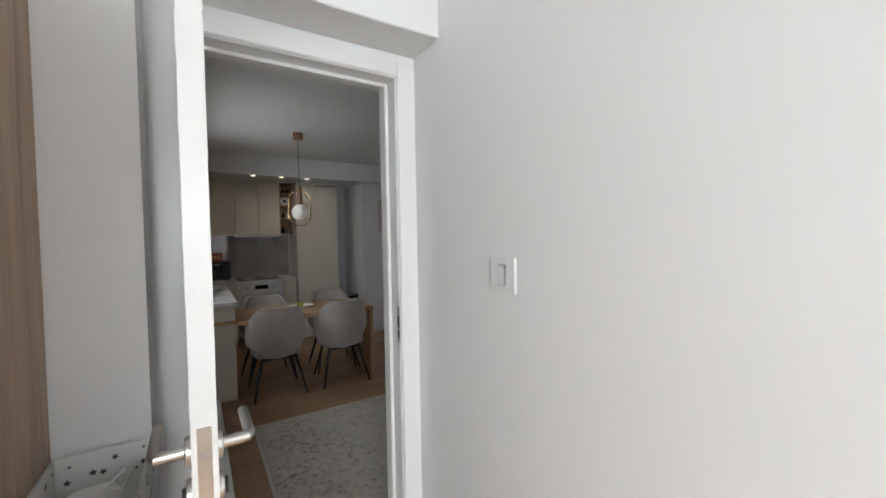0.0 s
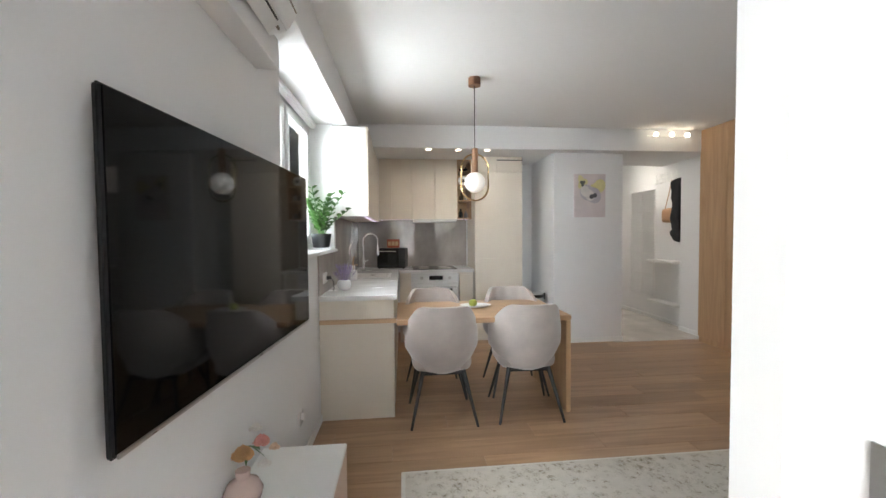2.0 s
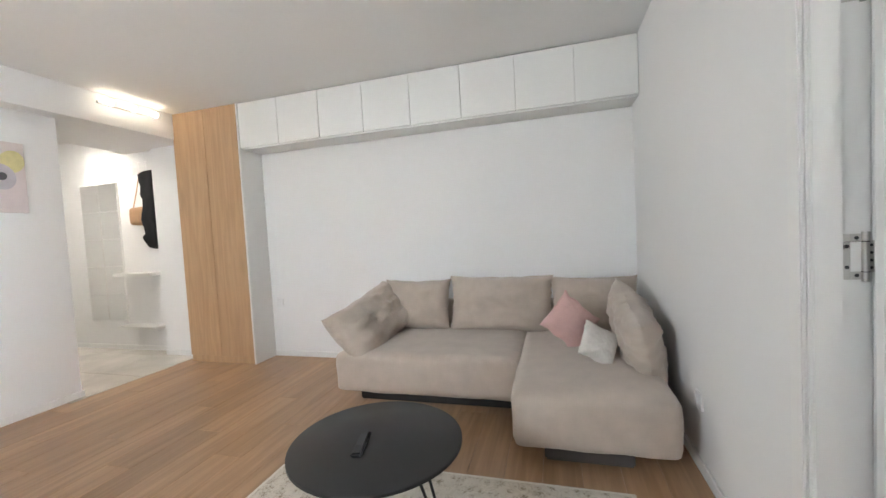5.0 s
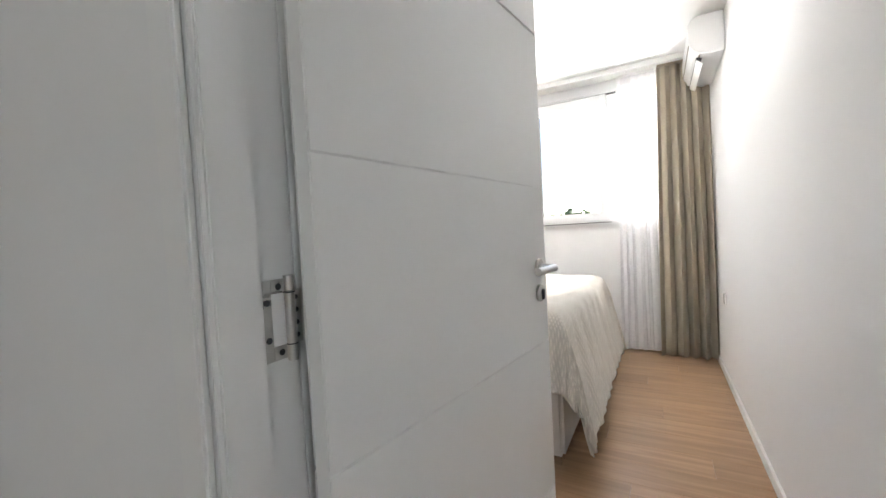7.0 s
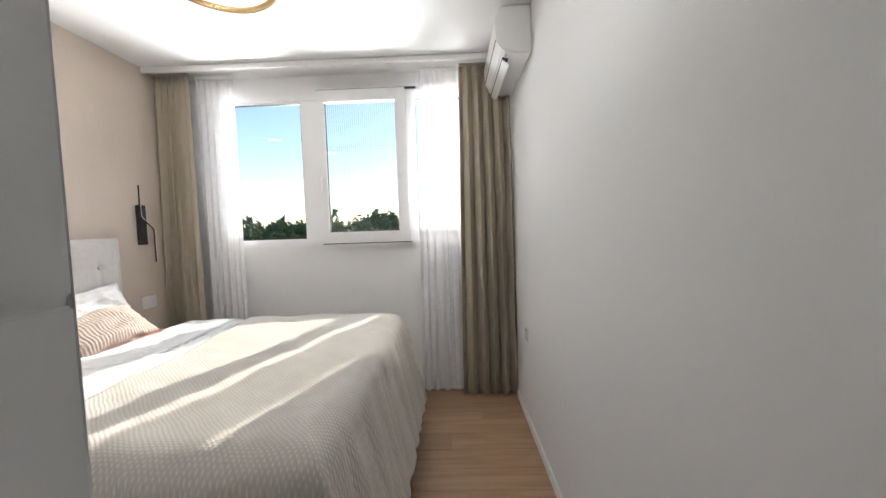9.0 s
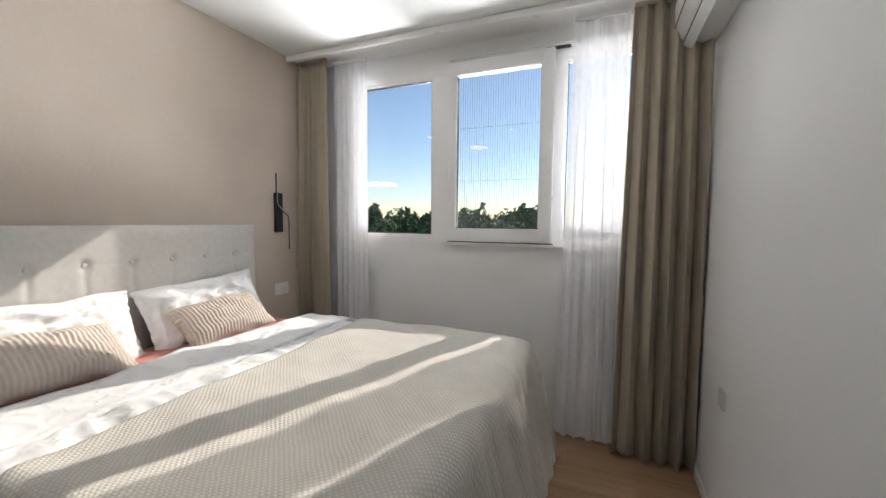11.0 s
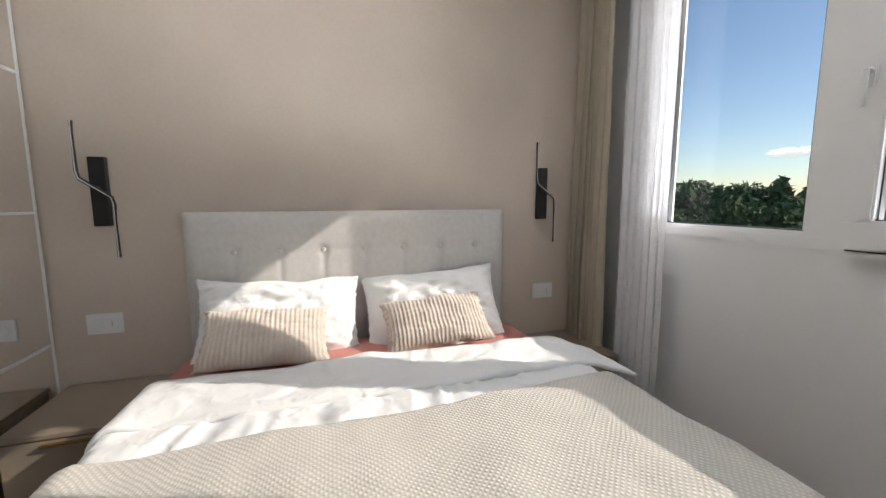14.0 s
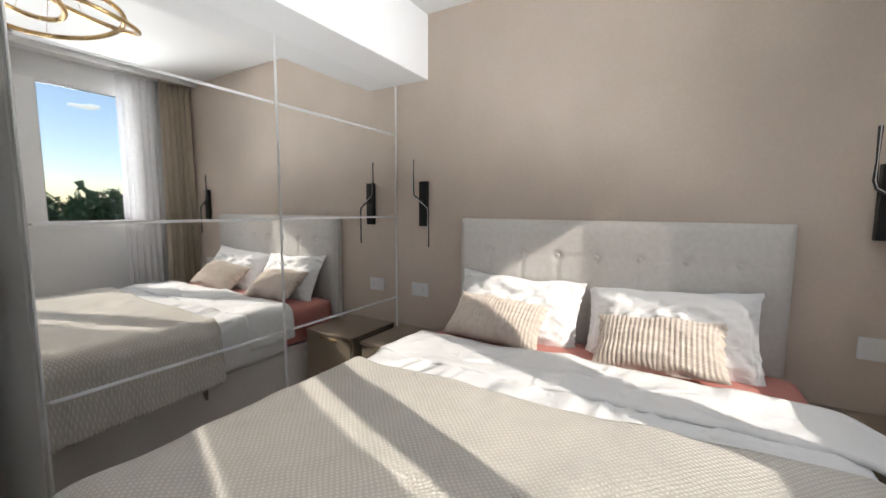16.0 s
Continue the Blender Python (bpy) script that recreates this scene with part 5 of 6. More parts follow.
# headboard: padded face drawn in at each button
bm = bmesh.new()
HY0, HY1, HZ = -1.653, -0.052, 1.408
nb = 7
bts = [(-0.26 - 0.2015 * k, 1.218) for k in range(nb)] + [(-0.26 - 0.2015 * k, 0.93) for k in range(nb)]
ny, nz = 150, 70
front = []
for j in range(nz + 1):
    row = []
    for i in range(ny + 1):
        y, z = HY0 + (HY1 - HY0) * i / ny, 0.35 + (HZ - 0.35) * j / nz
        e = min(y - HY0, HY1 - y, HZ - z)
        d = 0.030 * (1 - math.exp(-max(0, e) / 0.02))
        for by, bz in bts:
            rr = math.hypot(y - by, z - bz)
            d -= 0.012 * math.exp(-(rr / 0.022) ** 2)
            d -= 0.0022 * math.exp(-((y - by) / 0.012) ** 2) * (1 if 0.5 < z < 1.235 else 0) * math.exp(-max(0, z - 1.21) / 0.03)
        if z < 1.3:
            d -= 0.0022 * math.exp(-((z - 1.218) / 0.010) ** 2)
        d += 0.0012 * noise.noise(Vector((y * 9, z * 9, 2)))
        row.append(bm.verts.new((4.105 - d, y, z)))
    front.append(row)
for j in range(nz):
    for i in range(ny):
        bm.faces.new((front[j][i], front[j][i + 1], front[j + 1][i + 1], front[j + 1][i]))
hb = part("headboard", bm, M_LINEN, bed, "pale grey woven headboard with covered buttons", smooth=180)
part("headboard_frame", box(4.100, 4.162, HY0, HY1, 0.02, HZ, 0.008), M_LINEN, hb)
for by, bz in bts[:nb]:
    part("button", moved(lathe([(0.001, 0.006), (0.009, 0.005), (0.012, 0.0), (0.009, -0.004)][::-1], 16), pose(4.083, by, bz, 0, -90, 0)), M_LINEN, hb)


def wave_weave(name, col, period, strength, dist):
    """A knitted or ribbed cloth: two crossing wave reliefs, their hollows shaded by colour."""
    m = surf(name, col, 0.95, var=0.06, scale=14, bump=0, sheen=0.2)
    N, L = m.node_tree.nodes, m.node_tree.links
    b = N["Principled BSDF"]
    g = next(n for n in N if n.type == "NEW_GEOMETRY")
    mp = N.new("ShaderNodeMapping")
    mp.inputs["Rotation"].default_value = (0, 0, radians(45))
    nz_ = N.new("ShaderNodeTexNoise")
    nz_.inputs["Scale"].default_value = 9
    L.new(g.outputs["Position"], nz_.inputs["Vector"])
    vm = N.new("ShaderNodeVectorMath")
    vm.operation = "MULTIPLY_ADD"
    vm.inputs[1].default_value = (0.02, 0.02, 0.02)
    L.new(nz_.outputs["Color"], vm.inputs[0])
    L.new(g.outputs["Position"], vm.inputs[2])
    L.new(vm.outputs[0], mp.inputs["Vector"])
    hs = []
    for ax in ("X", "Y"):
        w = N.new("ShaderNodeTexWave")
        w.bands_direction = ax
        w.inputs["Scale"].default_value = 2 * math.pi / (20 * period)
        w.inputs["Distortion"].default_value = 0.0
        L.new(mp.outputs[0], w.inputs["Vector"])
        hs.append(w.outputs["Fac"])
    mu = N.new("ShaderNodeMath")
    mu.operation = "MULTIPLY"
    L.new(hs[0], mu.inputs[0])
    L.new(hs[1], mu.inputs[1])
    bp = N.new("ShaderNodeBump")
    bp.inputs["Strength"].default_value, bp.inputs["Distance"].default_value = strength, dist
    L.new(mu.outputs[0], bp.inputs["Height"])
    L.new(bp.outputs[0], b.inputs["Normal"])
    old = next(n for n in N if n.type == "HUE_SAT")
    # the relief also drives the value: painted shade in the weave's hollows
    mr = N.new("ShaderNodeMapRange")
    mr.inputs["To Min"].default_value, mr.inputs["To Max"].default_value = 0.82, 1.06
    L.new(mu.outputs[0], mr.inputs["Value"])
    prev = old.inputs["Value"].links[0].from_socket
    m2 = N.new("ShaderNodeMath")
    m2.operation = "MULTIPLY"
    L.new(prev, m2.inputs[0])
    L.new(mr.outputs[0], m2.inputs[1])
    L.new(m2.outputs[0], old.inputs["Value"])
    return m


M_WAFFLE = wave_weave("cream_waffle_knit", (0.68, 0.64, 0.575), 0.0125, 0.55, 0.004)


def drape(name, label, category, mat, parent, a0, a1, b0, b1, top, lift, edge, group, seed, step=0.018, wr=0.012, hem=None, thick=0.006, foot=None, flare=0.05, stiff=0.0, pleat=0.0):
    """Cloth over the bed: a runs from the head to the foot (x falls), b across; past the bed's edges it rolls down."""
    na, nb_ = int(abs(a1 - a0) / step), int(abs(b1 - b0) / step)
    xe, ye0, ye1, R = BX0 - lift, BY0 - lift, BY1 + lift, 0.06 + lift

    def fold(over):
        """How far out and down a cloth has gone after passing an edge by 'over'."""
        if over <= 0:
            return over, 0.0
        q = R * math.pi / 2
        if over < q:
            a = over / R
            return R * math.sin(a) * 0.9, R * (1 - math.cos(a))
        return R * 0.9 + (over - q) * flare, R + (over - q) * 0.99
    bm = bmesh.new()
    rows = []
    for j in range(nb_ + 1):
        row = []
        for i in range(na + 1):
            u, v = i / na, j / nb_
            x = a0 + (a1 - a0) * u
            if edge:
                x = a0 + edge(v) + (a1 - a0 - edge(v) - (foot(v) if foot else 0)) * u
            y = b0 + (b1 - b0) * v
            if hem:
                y = y + hem(u, v)
            ox, dx = fold((xe + R) - x)
            oy, dy, sy = 0.0, 0.0, 0
            if y > ye1 - R:
                oy, dy = fold(y - (ye1 - R))
                sy = 1
            elif y < ye0 + R:
                oy, dy = fold((ye0 + R) - y)
                oy, dy = oy + ((ye0 + R) - y - oy) * stiff, dy * (1 - stiff)
                sy = -1
            X = (xe + R) - ox
            Y = (ye1 - R + oy) if sy > 0 else (ye0 + R - oy) if sy < 0 else y
            Z = top - max(dx, dy) - 0.12 * min(dx, dy)
            hang = min(1, max(dx, dy) / 0.15)
            if pleat:
                Z += pleat * min(1, max(0, (x - 2.98) / 0.15)) * (1 - abs(noise.noise(Vector((x * 2.5 + y * 2, y * 11 + x * 2, 3.3)))) * 2.2) * (1 - hang)
            k = noise.noise(Vector((x * 2.6 + seed, y * 3.2, 0.3)))
            k2 = noise.noise(Vector((x * 5 + y * 7 + seed, y * 4 - x * 4, 1.7)))
            k3 = abs(noise.noise(Vector((x * 3.5 + y * 1.5 + seed, y * 2.2 - x, 4.0)))) ** 0.7 + 0.6 * abs(noise.noise(Vector((x * 8 + seed, y * 6 + x * 3, 8.0)))) ** 0.8
            Z += (k * wr + k2 * wr * 0.6 - k3 * wr * 0.5) * (1 - hang)
            if hang > 0:
                w = noise.noise(Vector(((y if dx > dy else x) * 8 + seed, 0.3 * Z, 5.5))) * 0.035 * hang + k * 0.015 * hang
                if dx > dy:
                    X -= abs(w)
                else:
                    Y += sy * abs(w)
            row.append(bm.verts.new((X, Y, Z)))
        rows.append(row)
    for j in range(nb_):
        for i in range(na):
            bm.faces.new((rows[j][i], rows[j][i + 1], rows[j + 1][i + 1], rows[j + 1][i]))
    if parent:
        ob = part(name, bm, mat, parent, smooth=180)
    else:
        ob = solo(name, bm, mat, label, category, group=group, smooth=180)
    sd = ob.modifiers.new("thickness", "SOLIDIFY")
    sd.thickness, sd.offset = thick, -1.0
    return ob


duv = thing("duvet", "rumpled white cotton duvet with its upper edge turned back", "duvet", group="bedding")
drape("cover", "", "", M_CRUMPLE, duv, 3.58, 2.16, -2.02, 0.24, BZ + 0.014, 0.02, None, "bedding", 3, 0.014, 0.010, None, 0.012, pleat=0.016)
drape("turned_back_edge", "", "", M_CRUMPLE, duv, 3.63, 3.32, -1.98, 0.20, BZ + 0.036, 0.034, lambda v: 0.03 * math.sin(3 * v) + 0.012 * math.sin(14 * v), "bedding", 3, 0.02, 0.018, None, 0.016, stiff=0.7)
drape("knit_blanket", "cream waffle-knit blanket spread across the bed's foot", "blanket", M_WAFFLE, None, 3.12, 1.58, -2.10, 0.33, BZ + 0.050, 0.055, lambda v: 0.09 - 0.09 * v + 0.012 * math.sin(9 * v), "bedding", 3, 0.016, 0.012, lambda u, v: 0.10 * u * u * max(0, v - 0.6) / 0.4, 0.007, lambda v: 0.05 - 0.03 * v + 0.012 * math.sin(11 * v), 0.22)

for (y, x, z, w, h, rzz, tilt, s) in ((-0.465, 3.965, 0.91, 0.72, 0.40, -90, -27, 1), (-1.20, 3.965, 0.91, 0.72, 0.42, -90, -30, 5)):
    solo("pillow", moved(pillow(w, h, 0.19, s, flange=0.06, wrinkle=0.030), Matrix.Translation((x, y, z)) @ pose(0, 0, 0, 0, 0, rzz + (2 if s == 1 else -3)) @ pose(0, 0, 0, tilt, 2 if s == 1 else -3, 0)), M_CRUMPLE, "crumpled white pillow leaning on the headboard", "pillow", group="bed pillows", smooth=80)
for (y, x, z, s, r2) in ((-0.42, 3.81, 0.885, 3, 2), (-1.17, 3.81, 0.885, 9, -3)):
    solo("cord_cushion", moved(pillow(0.51, 0.29, 0.15, s, ribs=26, wrinkle=0.004, nv=96), Matrix.Translation((x, y, z)) @ pose(0, 0, 0, 0, 0, -90 + r2) @ pose(0, 0, 0, -52, r2 * 1.5, 0)), M_CORD, "beige ribbed corduroy cushion lying on the sheet", "cushion", group="corduroy cushions", smooth=80)

# ---- bedside tables, wall lamps ----
ns = thing("bedside_table", "taupe two-drawer bedside table beside the bed", "bedside table", (0, 0.035, 0), 0, "bedside tables")
part("body", box(3.735, 4.155, 0.0, 0.42, 0.08, 0.612, 0.002), M_TAUPE, ns)
part("top_panel", box(3.715, 4.160, -0.004, 0.424, 0.613, 0.632, 0.002), M_TAUPE, ns)
for k in range(2):
    dr = part("drawer_front", box(3.717, 3.734, 0.006, 0.414, 0.09 + k * 0.262, 0.346 + k * 0.262, 0.002), M_TAUPE, ns)
    part("handle", box(3.700, 3.717, 0.13, 0.29, 0.330 + k * 0.262, 0.336 + k * 0.262, 0.001), M_BRASS, dr)
for x in (3.76, 4.13):
    for y in (0.03, 0.39):
        part("foot", box(x - 0.015, x + 0.015, y - 0.015, y + 0.015, 0, 0.079), M_BLACK, ns)
copy_thing(ns, pose(0, -2.165, 0))
wl = thing("wall_lamp", "black zigzag bar wall lamp, switched off", "wall lamp", (XB1, 0.262, 1.50), 0, "bedside wall lamps")
part("wall_plate", box(-0.035, -0.001, -0.030, 0.030, -0.150, 0.150, 0.002), M_BLACK, wl)
zig = [(0.058, 0.292), (0.058, 0.085), (0.050, 0.055), (-0.058, -0.025), (-0.064, -0.055), (-0.064, -0.287)]
part("bar", sweep([(-0.062, y, z) for y, z in zig], 0.0085, 4), M_BLACK, wl, smooth=20)
part("light_strip", sweep([(-0.0695, y, z) for y, z in zig], 0.0022, 4), M_PLASTIC, wl, "unlit white diffuser strip", smooth=20)
part("holder", cyl((-0.035, 0, 0.015), (-0.06, 0, 0.015), 0.008, seg=10), M_BLACK, wl)
copy_thing(wl, pose(XB1, -1.922, 1.50))

# ---- mirrored wardrobe ----
wr = thing("mirror_wardrobe", "sliding wardrobe with mirrored doors in a white grid", "wardrobe")
part("carcass", box(2.30, 4.155, 0.56, D2[2] - 0.005, 0.0, 2.305, 0.002), M_CABW, wr)
part("filler", box(4.147, 4.161, 0.499, 0.559, 0.0, 2.305, 0.001), M_CABW, wr)
for k, (x0, x1, y) in enumerate(((3.202, 4.145, 0.497), (2.30, 3.200, 0.497))):
    d = part("sliding_door", box(x0, x1, y + 0.006, y + 0.022, 0.03, 2.30), M_CABW, wr, "mirrored sliding door")
    zs = [0.03, 0.832, 1.412, 1.976, 2.30]
    for a, b in zip(zs, zs[1:]):
        part("mirror_pane", box(x0 + 0.006, x1 - 0.006, y, y + 0.0055, a + 0.002, b - 0.002), M_MIRROR, d)
    for z in zs[1:-1]:
        part("grid_bar", box(x0 + 0.014, x1 - 0.014, y - 0.006, y - 0.0005, z - 0.0055, z + 0.0055, 0.0015), M_PLASTIC, d)
    for x in (x0, x1 - 0.005):
        part("edge_bar", box(x, x + 0.005, y - 0.004, y + 0.0045, 0.03, 2.30, 0.002), M_PLASTIC, d)
part("top_track", box(2.30, 4.145, 0.521, 0.558, 2.301, 2.308), M_PLASTIC, wr)

# ---- ring chandelier ----
cd = thing("ring_chandelier", "gold chandelier of three interlaced rings", "chandelier", (2.68, -0.45, 0))
part("canopy", cyl((0, 0, ZB - 0.03), (0, 0, ZB - 0.001), 0.09, seg=36), M_BRASS, cd)
for r, ox, oy, z, tx, ty in ((0.27, 0.0, 0.0, 2.41, 9, -6), (0.20, 0.12, 0.05, 2.45, -14, 10), (0.16, -0.10, -0.08, 2.47, 6, 16)):
    m = pose(ox, oy, z, tx, ty, 0)
    rg = [m @ Vector((r * math.cos(a), r * math.sin(a), 0)) for a in [2 * math.pi * k / 56 for k in range(56)]]
    part("ring", sweep(rg, 0.012, 10, True), M_BRASS, cd)
    for k in (5, 24, 43):
        part("wire", cyl(rg[k], (ox * 0.3, oy * 0.3, ZB - 0.02), 0.0012, seg=5), M_BRASS, cd)

# ---- doors ----
def door_set(name, d, hinge_right, angle, length, label, knob_side):
    """Frame, casings and an open grooved leaf. angle: the leaf's direction from its hinge."""
    x0, x1, ya, yb, h = d
    t = thing(name, label, "door", kind="structure")
    for s, xa, xb in ((0, x0 - 0.045, x0), (1, x1, x1 + 0.045)):
        part("jamb", box(xa, xb, ya + 0.001, yb - 0.001, 0, h + 0.045, 0.002), M_LACQ, t)
    part("head_jamb", box(x0, x1, ya + 0.001, yb - 0.001, h, h + 0.045, 0.002), M_LACQ, t)
    st0, st1 = (x0, x0 + 0.014), (x1 - 0.014, x1)
    for a in (st0, st1):
        part("door_stop", box(*a, ya + 0.068, yb - 0.002, 0, h - 0.0, 0.003), M_LACQ, t)
    part("door_stop", box(x0 + 0.014, x1 - 0.014, ya + 0.068, yb - 0.002, h - 0.014, h, 0.003), M_LACQ, t)
    for y0, y1 in ((ya - 0.014, ya - 0.0005), (yb + 0.0005, yb + 0.014)):
        part("casing", box(x0 - 0.065, x0 - 0.004, y0, y1, 0, h + 0.065, 0.004), M_LACQ, t)
        part("casing", box(x1 + 0.004, x1 + 0.065, y0, y1, 0, h + 0.065, 0.004), M_LACQ, t)
        part("casing", box(x0 - 0.0035, x1 + 0.0035, y0, y1, h + 0.004, h + 0.065, 0.004), M_LACQ, t)
    return t


def door_leaf(name, label, hx, hy, angle, length, h, lock_rose, side, levels):
    """A leaf that swings at (hx, hy); its body lies on the side given of the line from the hinge."""
    t = thing(name, label, "door", (hx, hy, 0), angle)
    y0, y1 = (0, 0.04) if side > 0 else (-0.04, 0)
    part("core", box(0.002, length - 0.002, y0 + 0.004, y1 - 0.004, 0.012, h, 0.001), M_LACQ, t)
    zs = [0.012] + levels + [h]
    for a, b in zip(zs, zs[1:]):
        for p, q in ((y0, y0 + 0.006), (y1 - 0.006, y1)):
            part("panel", box(0.001, length - 0.001, p, q, a + (0.003 if a > 0.1 else 0), b - (0.003 if b < h else 0), 0.002), M_LACQ, t)
    part("edge_strip", box(length - 0.0015, length, y0 + 0.001, y1 - 0.001, 0.012, h, 0.0005), M_LACQ, t)
    part("lock_plate", box(length - 0.001, length + 0.0015, (y0 + y1) / 2 - 0.011, (y0 + y1) / 2 + 0.011, lock_rose - 0.17, lock_rose + 0.06, 0.001), M_METAL, t)
    part("latch", box(length, length + 0.008, (y0 + y1) / 2 - 0.007, (y0 + y1) / 2 + 0.007, lock_rose - 0.02, lock_rose + 0.015, 0.002), M_METAL, t)
    part("bolt_slot", box(length + 0.001, length + 0.0022, (y0 + y1) / 2 - 0.006, (y0 + y1) / 2 + 0.006, lock_rose - 0.12, lock_rose - 0.085), M_POT, t)
    x = length - 0.06
    for s, yy in ((-1, y0), (1, y1)):
        hnd = part("handle", moved(lathe([(0.026, 0.0), (0.026, 0.008), (0.023, 0.010), (0.012, 0.010), (0.011, 0.045), (0.001, 0.045)], 28), Matrix.Translation((x, yy, lock_rose)) @ pose(0, 0, 0, 90 if s < 0 else -90, 0, 0)), M_METAL, t)
        part("lever", sweep([(x, yy + s * 0.02, lock_rose), (x, yy + s * 0.052, lock_rose), (x - 0.012, yy + s * 0.056, lock_rose), (x - 0.13, yy + s * 0.056, lock_rose)], 0.0105, 14), M_METAL, hnd)
        key = part("key_rose", moved(lathe([(0.026, 0.0), (0.026, 0.008), (0.023, 0.010), (0.001, 0.010)], 28), Matrix.Translation((x, yy, lock_rose - 0.078)) @ pose(0, 0, 0, 90 if s < 0 else -90, 0, 0)), M_METAL, t)
        part("cylinder", box(x - 0.008, x + 0.008, yy + s * 0.009 if s > 0 else yy - 0.016, yy + 0.016 if s > 0 else yy - 0.009, lock_rose - 0.098, lock_rose - 0.065, 0.003), M_POT, key)
    return t


def hinge(at, rz, parent):
    t = part("hinge", cyl((0, -0.006, -0.066), (0, -0.006, 0.066), 0.008, seg=14), M_METAL, parent, "brushed steel butt hinge")
    t.matrix_local = pose(*at, 0, 0, rz)
    for a in ((-0.046, -0.030, -0.061, 0.061), (-0.0295, 0, 0.040, 0.061), (-0.0295, 0, -0.061, -0.040)):
        part("frame_wing", box(a[0], a[1], -0.0025, -0.0005, a[2], a[3], 0.0005), M_METAL, t)
    part("leaf_wing", box(0, 0.024, -0.0025, -0.0005, -0.042, 0.042, 0.0005), M_METAL, t)
    for z in (-0.040, 0.040):
        part("knuckle_joint", cyl((0, -0.006, z - 0.001), (0, -0.006, z + 0.001), 0.0086, seg=14), M_POT, t)
    for x, z in ((-0.017, 0.050), (-0.017, -0.050), (-0.038, 0.028), (-0.038, -0.028)):
        part("screw", cyl((x, -0.0035, z), (x, -0.002, z), 0.005, seg=12), M_POT, t)
    for z in (-0.030, -0.010, 0.010, 0.030):
        part("screw", cyl((0.014, -0.0035, z), (0.014, -0.002, z), 0.004, seg=12), M_POT, t)
    return t


frame_1 = door_set("door_frame_1", D1, False, 0, 0, "white door frame of the small room", 0)
frame_2 = door_set("door_frame_2", D2, True, 0, 0, "white door frame of the bedroom", 0)
door_leaf("door_leaf", "open white grooved door of the small room", 0.128, 1.865, -89.5, 0.685, 2.10, 1.145, -1, [0.42, 0.905, 1.405, 1.90])
door_leaf("door_leaf", "open white grooved door of the bedroom", 2.160, 1.575, -98.0, 0.842, 2.10, 1.138, 1, [0.433, 0.905, 1.379, 1.853])
for z in (0.33, 1.137, 1.86):
    hinge((2.2345, 1.568, z), -90, frame_2)
    hinge((0.0865, 1.868, z), 90, frame_1)
sp = part("strike_plate", box(-0.002, -0.0003, -0.012, 0.012, -0.075, 0.075, 0.0004), M_METAL, frame_1, "brushed steel strike plate")
sp.matrix_local = pose(D1[1], 1.866, 1.16)
part("latch_hole", box(-0.0028, -0.0018, -0.006, 0.006, -0.01, 0.035), M_POT, sp)
part("bolt_hole", box(-0.0028, -0.0018, -0.006, 0.006, -0.055, -0.025), M_POT, sp)
structure("threshold", box(D2[0], D2[1], D2[2], D2[3], -0.011, -0.001), M_OAKX, "oak threshold strip", "threshold")

# ---- small room ----
structure("pier_small_room", box(-2.3, -0.003, 1.70, D1[2], 0, 2.259), M_WALL, "white wall pier beside the door", "wall")
wd = thing("oak_wardrobe", "light oak-look wardrobe against the white pier", "wardrobe")
part("side_panel", box(-0.222, -0.198, 0.35, 1.695, 0.0, 2.25, 0.002), oak("pale_oak_laminate", (0.50, 0.37, 0.27), (0.36, 0.25, 0.17), 2, 0.55, 0.02), wd)
part("carcass", box(-1.2, -0.223, 0.36, 1.695, 0.0, 2.25, 0.002), M_CABW, wd)
chest = thing("narrow_chest", "narrow white chest standing behind the door", "chest")
part("body", box(-0.196, -0.01, 1.40, 1.695, 0.0, 0.83, 0.003), M_CABW, chest)
part("top_panel", box(-0.197, -0.007, 1.395, 1.697, 0.831, 0.85, 0.002), M_CABW, chest)
bk = thing("fabric_basket", "white fabric basket printed with small dark stars", "basket", (-0.098, 1.545, 0.852))
M_FAB = surf("star_fabric", (0.78, 0.77, 0.75), 0.9, var=0.04, bump=0.15)
for a in ((-0.098, 0.098, -0.145, -0.139), (-0.098, 0.098, 0.139, 0.145), (-0.098, -0.092, -0.139, 0.139), (0.092, 0.098, -0.139, 0.139)):
    part("fabric_side", box(*a, 0.0, 0.155, 0.003), M_FAB, bk)
part("fabric_base", box(-0.092, 0.092, -0.139, 0.139, 0.0, 0.006), M_FAB, bk)
def star(cx, cy, cz, r, axis, rot):
    bm = bmesh.new()
    pts = []
    for k in range(10):
        q = r if k % 2 == 0 else r * 0.42
        a = rot + k * math.pi / 5
        pts.append((cx, cy + q * math.cos(a), cz + q * math.sin(a)) if axis == "x" else (cx + q * math.cos(a), cy, cz + q * math.sin(a)))
    f = bm.faces.new([bm.verts.new(p) for p in pts])
    e = bmesh.ops.extrude_face_region(bm, geom=[f])
    bmesh.ops.translate(bm, vec=(0.0006, 0, 0) if axis == "x" else (0, -0.0006, 0), verts=[v for v in e["geom"] if isinstance(v, bmesh.types.BMVert)])
    part("printed_star", bm, M_POT, bk)
rnd = random.Random(12)
